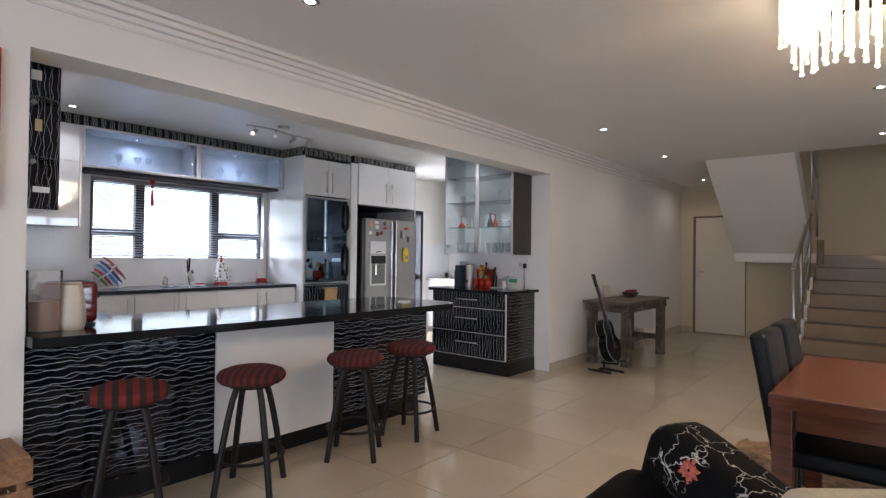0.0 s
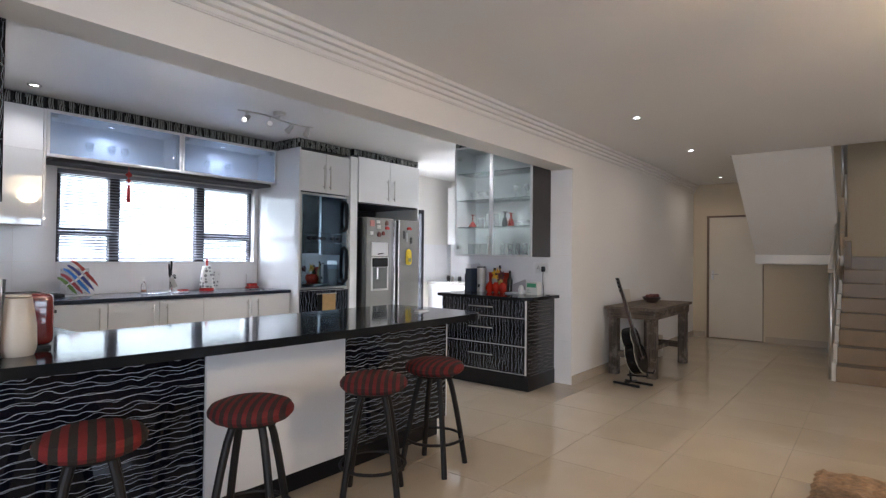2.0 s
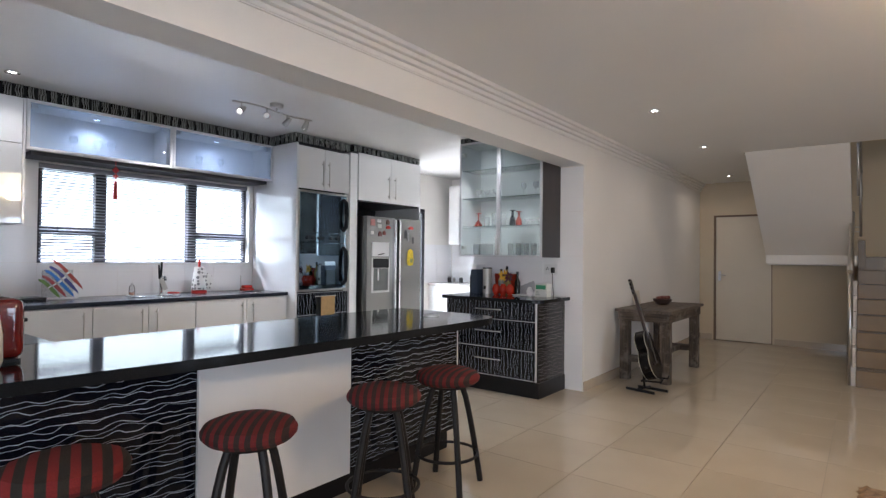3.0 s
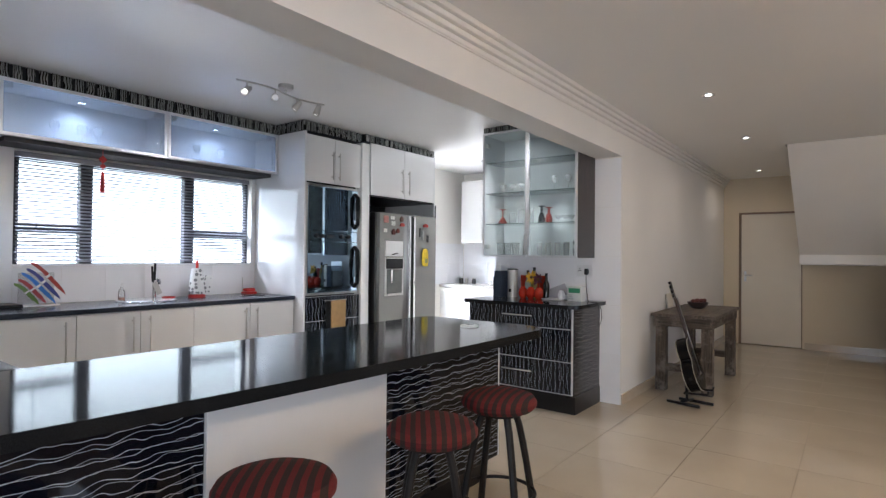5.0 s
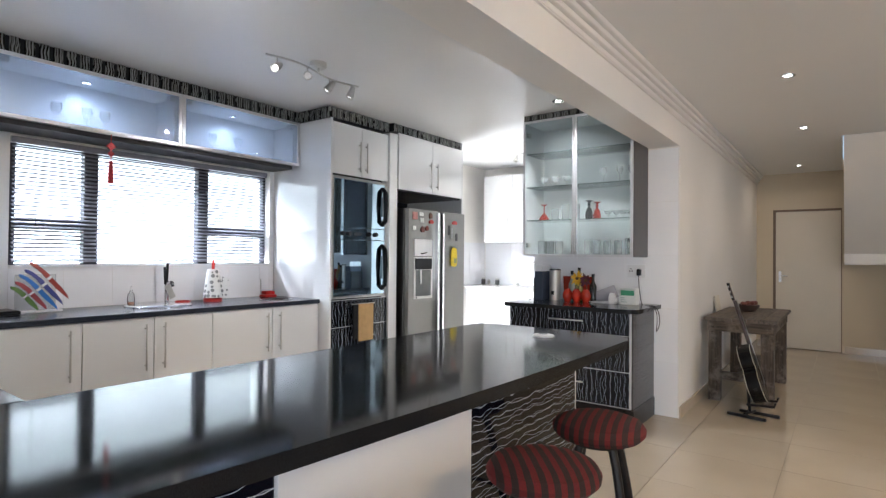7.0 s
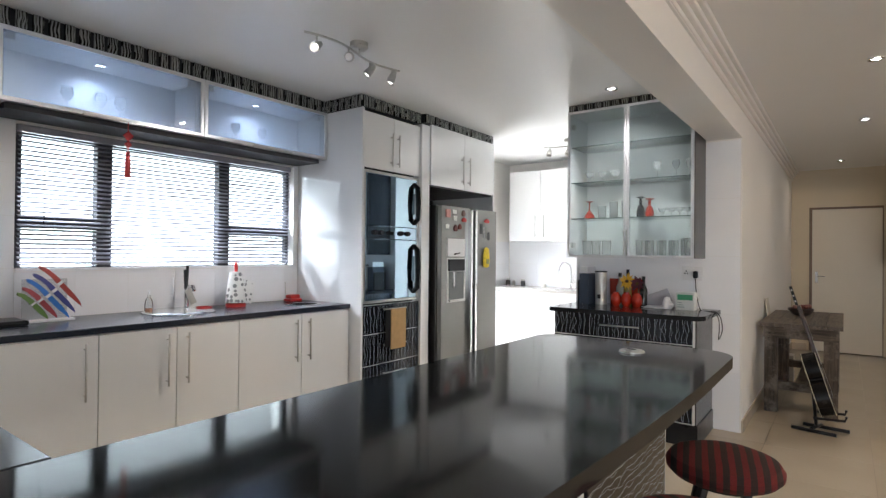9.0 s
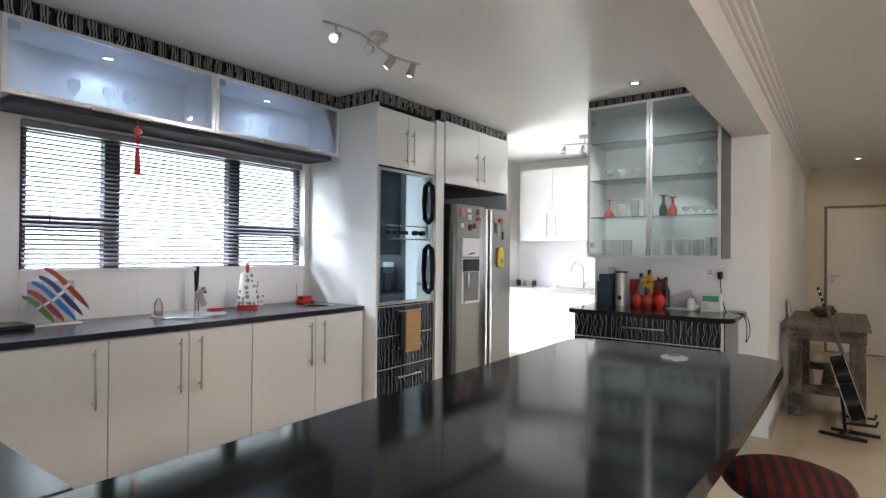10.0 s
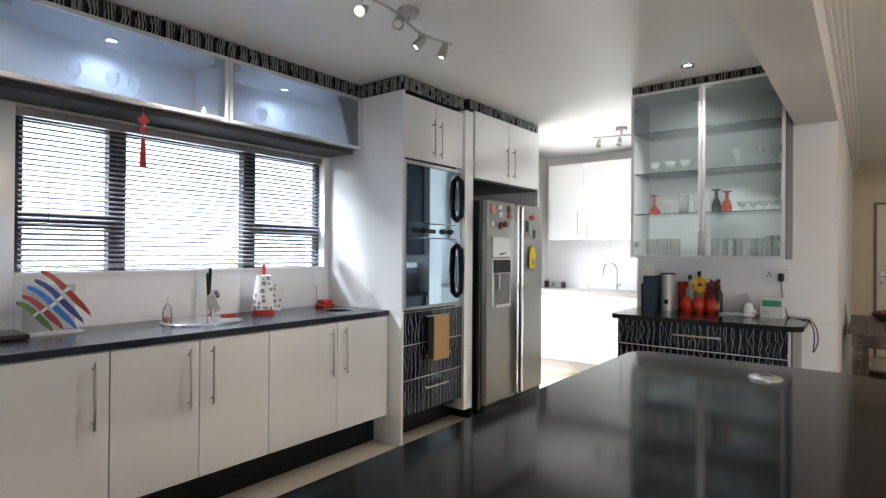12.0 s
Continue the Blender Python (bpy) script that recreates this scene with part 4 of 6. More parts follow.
hd = part("headstock", move(boxes((-0.02, 0.0, -0.034, 0.034, 0.872, 1.03), bevel=0.004), GM), M_lacquer, guitar)
for z in (0.90, 0.945, 0.99):
    for y in (-0.045, 0.045):
        part("tuning_peg", move(boxes((-0.016, -0.004, y - 0.012, y + 0.012, z, z + 0.016), bevel=0.002), GM), M_chrome, hd)
for k in range(6):
    part("string", move(tube([(0.016, -0.02 + 0.008 * k, 0.15), (0.014, -0.02 + 0.008 * k, 0.88)], 0.0007, 4), GM), M_steel, guitar)
gs = thing("guitar_stand", (0, 0, 0), "black folding guitar stand on the floor", "stand")
part("foot_bar", tube([(-2.79, 5.99, 0.015), (-2.50, 5.93, 0.015)], 0.014, 8), M_black, gs)
part("foot_bar", tube([(-2.72, 6.14, 0.015), (-2.42, 6.10, 0.015)], 0.014, 8), M_black, gs)
part("cross_bar", tube([(-2.66, 5.965, 0.03), (-2.60, 6.13, 0.03)], 0.012, 8), M_black, gs)
part("upright", tube([(-2.63, 6.05, 0.03), (-2.66, 6.06, 0.38)], 0.012, 8), M_black, gs)
part("rest", tube([(-2.64, 6.00, 0.105), (-2.45, 6.0, 0.115), (-2.44, 6.0, 0.15)], 0.01, 8), M_black, gs)
part("rest", tube([(-2.64, 6.22, 0.105), (-2.45, 6.22, 0.115), (-2.44, 6.22, 0.15)], 0.01, 8), M_black, gs)
part("rest_bar", tube([(-2.64, 5.99, 0.105), (-2.64, 6.23, 0.105)], 0.01, 8), M_black, gs)

# ---- stair rails ----
rail = thing("stair_rail", (0, 0, 0), "brushed steel stair railing", "railing")
part("handrail", tube([(-1.0, 7.70, 1.21), (-1.0, 9.25, 1.95)], 0.027, 10), M_steel, rail)
for y, z0, z1 in ((7.74, 0.0, 1.21), (8.35, 0.38, 1.51), (9.15, 0.9, 1.89)):
    part("post", tube([(-1.0, y, z0), (-1.0, y, z1)], 0.02, 10), M_steel, rail)
for k in range(4):
    h = 0.22 + 0.2 * k
    part("infill_bar", tube([(-1.0, 7.74, h + 0.05), (-1.0, 9.15, h + 0.05 + 0.675)], 0.007, 8), M_steel, rail)
upper = thing("stair_rail", (0, 0, 0), "brushed steel railing of the upper flight", "railing")
part("post", tube([(-0.915, 9.14, 1.64), (-0.915, 9.14, 2.9)], 0.016, 10), M_steel, upper)
part("post", tube([(-0.935, 8.75, 2.12), (-0.935, 8.75, 3.1)], 0.016, 10), M_steel, upper)
part("handrail", tube([(-0.915, 9.16, 2.45), (-0.935, 8.0, 3.3)], 0.022, 10), M_steel, upper)
for z in (1.70, 1.76):
    part("fixing", tube([(-1.0, 9.14, z), (-0.90, 9.14, z)], 0.008, 8), M_steel, upper)
part("skirting_block", boxes((-0.949, -0.87, 9.50, 9.62, 1.235, 1.60), bevel=0.004), M_tan, stairs)

# ---- dining group ----
M_table = wood_mat("red_brown_table_wood", (0.095, 0.028, 0.011), (0.155, 0.05, 0.021), 0, 6, 0.25, 0.08)
dt = thing("dining_table", (0, 0, 0), "polished red-brown wooden dining table", "table")
part("tabletop", boxes((-0.43, 1.55, 2.64, 3.83, 0.70, 0.76), bevel=0.006), M_table, dt)
for x in (-0.42, 1.43):
    for y in (2.65, 3.71):
        part("leg", boxes((x, x + 0.075, y, y + 0.075, 0.0, 0.70), bevel=0.004), M_table, dt)
part("apron", boxes((-0.335, 1.42, 2.68, 2.70, 0.61, 0.698)), M_table, dt)
part("apron", boxes((-0.42, -0.40, 2.77, 3.70, 0.60, 0.698)), M_table, dt)
M_leather = mat("black_leather", (0.007, 0.008, 0.010), 0.45, scale=14, vary=0.2, fine=300, bump=0.25, spec=0.2)
M_dleg = mat("dark_wood_leg", (0.03, 0.018, 0.012), 0.4, scale=20, vary=0.2)


def dining_chair(x, y, turn):
    """Faces local +x."""
    c = thing("dining_chair", (x, y, 0), "black leather high-back dining chair at the table", "chair", "dining chairs", turn)
    b = boxes((-0.03, 0.045, -0.205, 0.205, 0.0, 0.60), bevel=0.028)
    for v in b.verts:
        v.co.x -= 0.05 * (v.co.z / 0.6) ** 1.6
        v.co.z -= 0.028 * (abs(v.co.y) / 0.2) ** 3 if v.co.z > 0.5 else 0
    part("backrest", move(b, pose(-0.20, 0, 0.40, 0, -5, 0)), M_leather, c, "padded black leather back")
    part("seat", boxes((-0.19, 0.25, -0.21, 0.21, 0.40, 0.48), bevel=0.025), M_leather, c)
    for lx in (-0.2, 0.2):
        for ly in (-0.18, 0.18):
            part("leg", boxes((lx - 0.02, lx + 0.02, ly - 0.02, ly + 0.02, 0, 0.41), bevel=0.003), M_dleg, c)
    return c


dining_chair(-0.22, 3.06, 0)
dining_chair(-0.22, 3.56, 0)
dining_chair(0.35, 2.50, 90)

# accent chair with floral cover
def floral_mat():
    m = bpy.data.materials.new("black_floral_fabric")
    m.use_nodes = True
    nt = m.node_tree
    L = nt.links.new
    b = nt.nodes["Principled BSDF"]
    tc = nt.nodes.new("ShaderNodeTexCoord")
    v = nt.nodes.new("ShaderNodeTexVoronoi")
    v.feature = "DISTANCE_TO_EDGE"
    v.inputs["Scale"].default_value = 17
    n = nt.nodes.new("ShaderNodeTexNoise")
    n.inputs["Scale"].default_value = 9
    n.inputs["Detail"].default_value = 4
    L(tc.outputs["Object"], n.inputs["Vector"])
    ad = nt.nodes.new("ShaderNodeMix")
    ad.data_type = "RGBA"
    ad.inputs[0].default_value = 0.16
    L(tc.outputs["Object"], ad.inputs[6])
    L(n.outputs["Color"], ad.inputs[7])
    L(ad.outputs[2], v.inputs["Vector"])
    r = nt.nodes.new("ShaderNodeMapRange")
    r.inputs[1].default_value, r.inputs[2].default_value, r.inputs[3].default_value, r.inputs[4].default_value = 0.006, 0.018, 1, 0
    L(v.outputs["Distance"], r.inputs[0])
    gate = nt.nodes.new("ShaderNodeMapRange")
    gate.inputs[1].default_value, gate.inputs[2].default_value = 0.46, 0.54
    L(n.outputs[0], gate.inputs[0])
    mu = nt.nodes.new("ShaderNodeMath")
    mu.operation = "MULTIPLY"
    L(r.outputs[0], mu.inputs[0])
    L(gate.outputs[0], mu.inputs[1])
    mx = nt.nodes.new("ShaderNodeMix")
    mx.data_type = "RGBA"
    L(mu.outputs[0], mx.inputs[0])
    mx.inputs[6].default_value, mx.inputs[7].default_value = (0.004, 0.0035, 0.0035, 1), (0.5, 0.47, 0.42, 1)
    L(mx.outputs[2], b.inputs["Base Color"])
    b.inputs["Roughness"].default_value = 0.85
    b.inputs["Specular IOR Level"].default_value = 0.1
    return m


M_floral = floral_mat()
ac = thing("armchair", (0, 0, 0), "black armchair with pale floral embroidery", "chair")
b = boxes((-0.09, 0.09, -0.235, 0.235, 0.0, 0.50), bevel=0.07)
for vv in b.verts:
    vv.co.z += 0.05 * math.cos(vv.co.y * 4) if vv.co.z > 0.3 else 0
fb = part("back_cushion", move(b, pose(-0.413, 1.492, 0.322, 17, 0, 62)), M_floral, ac, "black cushion with white floral lines")
coral = mat("coral_embroidery", (0.42, 0.10, 0.06), 0.9, scale=60, vary=0.5)
for k in range(11):
    ln = 0.024 + 0.012 * random.random()
    b = prism([(0.004, -0.002), (ln * 0.7, -0.006), (ln, 0.0), (ln * 0.6, 0.006), (0.004, 0.002)], 0.0, 0.0015)
    part("embroidered_petal", move(b, pose(-0.384, 1.367, 0.82, 75, 0, -28) @ Matrix.Rotation(2 * math.pi * k / 11 + 0.3 * random.random(), 4, "Z")), coral, fb)
part("seat", boxes((-0.62, -0.02, 0.92, 1.45, 0.18, 0.44), bevel=0.05), M_black, ac)
part("arm", move(boxes((-0.10, 0.10, -0.28, 0.28, 0.0, 0.60), bevel=0.08), pose(-0.51, 1.25, 0.15, 0, 0, 0)), mat("black_velvet", (0.004, 0.004, 0.004), 0.9, spec=0.1), ac)
for x in (-0.56, -0.06):
    for y in (0.98, 1.42):
        part("leg", tube([(x, y, 0), (x, y, 0.19)], 0.02, 8), M_dleg, ac)
throw = solid("throw_pillow", move(boxes((-0.17, 0.17, -0.06, 0.06, -0.24, 0.24), bevel=0.055), pose(-0.06, 1.21, 0.68, 8, 4, 50)), mat("cream_cloth", (0.48, 0.42, 0.31), 0.9, scale=60, vary=0.1), "cream cushion on the armchair", "cushion")

# shaggy rug
bm = bmesh.new()
NX, NY = 70, 80
rx0, rx1, ry0, ry1 = -0.90, 1.6, 1.95, 4.46
grid = []
for i in range(NX + 1):
    row = []
    for j in range(NY + 1):
        edge = i in (0, NX) or j in (0, NY)
        x, y = rx0 + (rx1 - rx0) * i / NX, ry0 + (ry1 - ry0) * j / NY
        x, y = x + random.uniform(-0.012, 0.012), y + random.uniform(-0.012, 0.012)
        row.append(bm.verts.new((x, y, 0.002 if edge else 0.018 + 0.022 * random.random())))
    grid.append(row)
for i in range(NX):
    for j in range(NY):
        bm.faces.new((grid[i][j], grid[i + 1][j], grid[i + 1][j + 1], grid[i][j + 1]))
rug = solid("rug", bm, mat("brown_shag", (0.25, 0.16, 0.09), 1.0, scale=25, vary=0.5, fine=200, bump=0.8), "shaggy brown rug under the dining table", "rug")

# chandelier
ch = thing("chandelier", (0, 0, 0), "glowing crystal strand chandelier over the table", "chandelier")
part("ceiling_plate", boxes((-0.46, 0.5, 2.92, 3.40, 2.56, 2.598), bevel=0.004), M_chrome, ch)
M_crystal = glow_mat("lit_crystal", (1.0, 0.75, 0.38), 1.7)
M_crystal2 = glow_mat("bright_crystal", (1.0, 0.85, 0.56), 3.6)
for i in range(19):
    for j in range(7):
        x, y = -0.44 + 0.05 * i + random.uniform(-0.008, 0.008), 2.94 + 0.073 * j + random.uniform(-0.008, 0.008)
        inner = 0 < i < 18 and 0 < j < 6
        ln = 0.17 + 0.06 * math.sin(i * 1.1 + j * 1.3) + (0.05 if inner else 0) + random.uniform(-0.02, 0.02)
        pr, z = [], 2.56
        while z > 2.56 - ln:
            pr += [(0.003, z), (0.008, z - 0.004), (0.008, z - 0.011), (0.003, z - 0.015)]
            z -= 0.016
        pr += [(0.011, z - 0.008), (0.011, z - 0.016), (0.001, z - 0.024)]
        part("crystal_strand", lathe(pr[::-1], 6, (x, y, 0)), M_crystal2 if inner else M_crystal, ch)
lamp("chandelier_lamp", "POINT", Matrix.Translation((0.02, 3.16, 2.30)), 75, (1.0, 0.68, 0.36), radius=0.12)

# crate and picture by the dining wall
M_crate = wood_mat("rough_pine", (0.2, 0.1, 0.05), (0.36, 0.2, 0.1), 0, 6, 0.7, 0.3)
cr = thing("wooden_crate", (0, 0, 0), "rough brown wooden crate on the floor", "crate")
for z in (0.01, 0.13, 0.25, 0.37):
    part("slat", boxes((-3.07, -2.76, 0.640, 0.655, z, z + 0.09), bevel=0.003), M_crate, cr)
    part("slat", boxes((-3.07, -2.76, 0.255, 0.27, z, z + 0.09), bevel=0.003), M_crate, cr)
    part("slat", boxes((-2.758, -2.744, 0.25, 0.66, z, z + 0.09), bevel=0.003), M_crate, cr)
for x, y in ((-3.07, 0.61), (-2.79, 0.61), (-3.07, 0.272), (-2.79, 0.272)):
    part("corner_post", boxes((x, x + 0.028, y, y + 0.028, 0, 0.46)), M_crate, cr)
for y in (0.26, 0.40, 0.53):
    part("slat", boxes((-3.075, -2.742, y, y + 0.12, 0.461, 0.476), bevel=0.003), M_crate, cr)
pic = thing("wall_picture", (0, 0, 0), "red and dark abstract canvas on the wall", "picture")
part("canvas", boxes((XB + 0.001, XB + 0.03, 0.05, 0.590, 1.84, 2.215), bevel=0.003), mat("red_canvas", (0.4, 0.05, 0.02), 0.6, scale=9, vary=0.9), pic)
pic2 = thing("wall_picture", (0, 0, 0), "red and dark abstract canvas on the wall", "picture")
part("canvas", boxes((XB + 0.001, XB + 0.03, 0.05, 0.590, 1.50, 1.82), bevel=0.003), bpy.data.materials["red_canvas"], pic2)

# ---- track lights ----
M_spot2 = glow_mat("spot_bulb", (1, 0.95, 0.88), 3.0)


def track_light(pts, heads, plate, label):
    t = thing("track_light", (0, 0, 0), label, "lamp")
    part("ceiling_rose", move(lathe([(0.0, 0.0), (0.055, 0.0), (0.055, -0.028), (0.045, -0.036), (0.0, -0.036)], 20), pose(*plate)), M_steel, t)
    part("stem", tube([(plate[0], plate[1], H - 0.03), (plate[0], plate[1], pts[len(pts) // 2][2])], 0.008, 8), M_steel, t)
    part("bar", tube(pts, 0.007, 8), M_steel, t)
    for (x, y, z), aim, lit in heads:
        h = part("spot_head", move(lathe([(0.0, 0.05), (0.016, 0.048), (0.02, 0.03), (0.025, 0.0), (0.028, -0.035), (0.026, -0.035), (0.02, -0.02), (0.0, -0.02)], 16), look((x, y, z - 0.06), aim)), M_steel, t, "small steel spot head")
        part("arm", tube([(x, y, z), (x, y, z - 0.05)], 0.005, 6), M_steel, h)
        if lit:
            part("bulb", move(lathe([(0.0, -0.028), (0.015, -0.028), (0.015, -0.027), (0.0, -0.027)], 14), look((x, y, z - 0.06), aim)), M_spot2, h)
    return t


curve = [(-4.795 + 0.04 * math.sin(math.pi * 2 * i / 12), 2.78 + 0.065 * i, 2.535) for i in range(13)]
heads = [((-4.775, 2.85, 2.535), (-4.4, 2.0, 1.9), True), ((-4.757, 3.07, 2.535), (-3.95, 2.45, 2.2), False), ((-4.83, 3.32, 2.535), (-5.15, 2.9, 1.8), True), ((-4.812, 3.505, 2.535), (-5.0, 3.26, 1.6), True)]
track_light(curve, heads, (-4.795, 3.19, H), "curved steel track light with four spots")
for (x, y, z), aim, lit in heads:
    if lit:
        d = (Vector(aim) - Vector((x, y, z - 0.06))).normalized()
        e = Vector((x, y, z - 0.06)) + d * 0.045
        lamp("track_lamp", "SPOT", look(e, e + d), 18, (1, 0.96, 0.9), cone=110, radius=0.012)
curve = [(-5.12 + 0.05 * i, 6.36 + 0.012 * i, 2.52) for i in range(12)]
track_light(curve, [((-5.06, 6.37, 2.52), (-5.0, 5.8, 1.6), False), ((-4.87, 6.42, 2.52), (-4.8, 5.9, 1.6), False)], (-4.85, 6.42, H), "steel track light in the scullery")

# red tassel charm
ts = thing("tassel_charm", (-5.885, 2.375, 0), "red knotted tassel charm hanging from a cabinet", "ornament")
M_tassel = mat("red_silk", (0.45, 0.02, 0.02), 0.5, scale=80, vary=0.2)
part("cord", tube([(0, 0, 2.11), (0, 0, 1.93)], 0.0025, 6), M_tassel, ts)
part("knot", move(boxes((-0.006, 0.006, -0.022, 0.022, -0.022, 0.022), bevel=0.004), pose(0, 0, 2.03, 45, 0, 0)), M_tassel, ts)
part("knot", move(boxes((-0.006, 0.006, -0.016, 0.016, -0.016, 0.016), bevel=0.004), pose(0, 0, 1.98, 45, 0, 0)), M_tassel, ts)
part("tassel", lathe([(0.0, 1.785), (0.017, 1.785), (0.014, 1.88), (0.010, 1.92), (0.013, 1.932), (0.0, 1.94)], 10), M_tassel, ts)

# ---- things on the sink worktop ----
M_sink = mat("pale_sink_steel", (0.7, 0.7, 0.7), 0.16, metal=1.0, scale=20, vary=0.06)
sink = thing("sink", (-6.0, 2.76, CT), "round stainless steel sink bowl", "sink")
part("rim", lathe([(0.178, 0.001), (0.222, 0.001), (0.222, 0.008), (0.205, 0.016), (0.185, 0.014), (0.178, 0.006)], 40), M_chrome, sink)
part("bowl", lathe([(0.0, 0.0012), (0.05, 0.0015), (0.10, 0.004), (0.14, 0.0085), (0.165, 0.012), (0.183, 0.0145)], 40), M_sink, sink)
sk2 = thing("draining_plate", (-5.87, 3.68, CT), "round steel insert in the worktop", "insert")
part("plate", lathe([(0.0, 0.001), (0.11, 0.001), (0.125, 0.006), (0.135, 0.004), (0.135, 0.001)], 36), M_sink, sk2)

M_acrylic = glass_mat("clear_acrylic", (0.95, 0.96, 0.96), 0.12, (0.85, 0.85, 0.88))
ks = thing("knife_stand", (-6.12, 2.06, CT), "clear acrylic stand with coloured knives", "knife block")
part("base", boxes((-0.05, 0.05, -0.13, 0.12, 0.0, 0.012), bevel=0.003), M_matt, ks)
part("panel", boxes((-0.03, -0.022, -0.12, 0.10, 0.012, 0.24)), M_acrylic, ks)
KN = (((0.10, 0.20, 0.03), -0.12, 0.165, 0.20, "green"), ((0.30, 0.03, 0.04), -0.10, 0.195, 0.23, "crimson"), ((0.02, 0.16, 0.55), -0.085, 0.24, 0.29, "blue"), ((0.03, 0.04, 0.22), -0.06, 0.27, 0.29, "navy"), ((0.32, 0.03, 0.02), -0.04, 0.315, 0.30, "red"))
for i, (col, y, z, ln, cname) in enumerate(KN):
    km = mat(cname + "_knife_coating", col, 0.3, scale=30, vary=0.1)
    k = thing("kitchen_knife", (-6.115 + 0.014 * i, 2.045 + y, CT + z + 0.008), cname + " coated kitchen knife in the stand", "knife", "coloured kitchen knives")
    mm = pose(0, 0, 0, -50, 0, 0)
    grip = mat(cname + "_knife_grip", tuple(min(1, c * 1.15 + 0.02) for c in col), 0.35, scale=30, vary=0.1)
    turn = mm @ pose(0, 0, 0, 0, 90, 0) @ pose(0, 0, 0, 0, 0, 90)
    outline = [(0.0, -0.020), (0.012, -0.022), (ln * 0.16, -0.013), (ln * 0.30, -0.009), (ln * 0.44, -0.012), (ln * 0.46, 0.013), (ln * 0.38, 0.016), (ln * 0.27, 0.012), (ln * 0.13, 0.008), (0.006, -0.003), (-0.006, -0.012)]
    part("handle", move(prism(outline, -0.008, 0.008, bevel=0.004), turn), grip, k, "curved moulded handle")
    part("bolster", move(boxes((-0.009, 0.009, ln * 0.43, ln * 0.49, -0.013, 0.015), bevel=0.003), mm), M_matt, k, "white bolster")
    b = prism([(ln * 0.44, -0.012), (ln * 0.75, -0.013), (ln * 1.06, -0.004), (ln * 0.97, 0.008), (ln * 0.78, 0.015), (ln * 0.44, 0.015)], -0.0012, 0.0012)
    part("blade", move(b, turn), km, k)

tap = thing("tap", (-6.17, 2.90, CT), "steel mixer tap behind the sink", "tap")
part("column", lathe([(0.026, 0), (0.026, 0.01), (0.017, 0.02), (0.016, 0.14), (0.02, 0.16), (0.0, 0.17)], 16), M_chrome, tap)
part("spout", tube([(0, 0, 0.12), (0.06, -0.01, 0.16), (0.14, -0.03, 0.165), (0.16, -0.035, 0.14)], 0.012, 10), M_chrome, tap)
part("lever", tube([(0, 0, 0.165), (0.01, 0.0, 0.26), (0.012, 0.0, 0.31)], 0.010, 8), M_black, tap, "black lever")
grater = thing("hand_grater", (-6.10, 2.905, CT), "small steel hand grater leaning on the tap", "grater")
part("plate", move(boxes((-0.003, 0.003, -0.022, 0.022, 0.0, 0.11), bevel=0.001), pose(0.02, 0, 0.045, 25, 0, 0)), M_steel, grater)
part("handle", tube([(0.02, -0.06, 0.15), (0.015, -0.065, 0.28)], 0.009, 8), M_black, grater)
M_redp = mat("red_plastic", (0.48, 0.02, 0.015), 0.3, scale=20, vary=0.08)
dish = thing("soap_dish", (-6.05, 2.965, CT), "red plastic soap dish by the tap", "dish")
part("tray", lathe([(0.0, 0.0), (0.045, 0.0), (0.055, 0.022), (0.048, 0.022), (0.04, 0.008), (0.0, 0.008)], 18), M_redp, dish)
M_vessel0 = glass_mat("thin_clear_plastic", (0.96, 0.97, 0.97), 0.15, (0.85, 0.85, 0.86), ior=1.3)
soap = thing("soap_bottle", (-6.12, 2.62, CT), "clear soap bottle with a pump", "bottle")
part("bottle", lathe([(0.0, 0), (0.025, 0), (0.026, 0.05), (0.022, 0.085), (0.010, 0.10), (0.010, 0.115), (0.0, 0.115)], 16), M_vessel0, soap)
part("soap", lathe([(0.0, 0.003), (0.021, 0.003), (0.022, 0.03), (0.0, 0.03)], 14), mat("orange_soap", (0.55, 0.25, 0.15), 0.2), soap)
part("pump", tube([(0, 0, 0.115), (0, 0, 0.14), (0.025, 0, 0.142)], 0.005, 8), M_matt, soap)


def dot_mat():
    m = bpy.data.materials.new("white_paper_with_grey_dots")
    m.use_nodes = True
    nt = m.node_tree
    L = nt.links.new
    tc = nt.nodes.new("ShaderNodeTexCoord")
    v = nt.nodes.new("ShaderNodeTexVoronoi")
    v.inputs["Scale"].default_value = 26
    v.inputs["Randomness"].default_value = 0.35
    L(tc.outputs["Object"], v.inputs["Vector"])
    r = nt.nodes.new("ShaderNodeValToRGB")
    r.color_ramp.elements[0].position, r.color_ramp.elements[1].position = 0.36, 0.42
    r.color_ramp.elements[0].color, r.color_ramp.elements[1].color = (0.25, 0.26, 0.27, 1), (0.8, 0.8, 0.8, 1)
    L(v.outputs["Distance"], r.inputs[0])
    L(r.outputs[0], nt.nodes["Principled BSDF"].inputs["Base Color"])
    nt.nodes["Principled BSDF"].inputs["Roughness"].default_value = 0.85
    return m


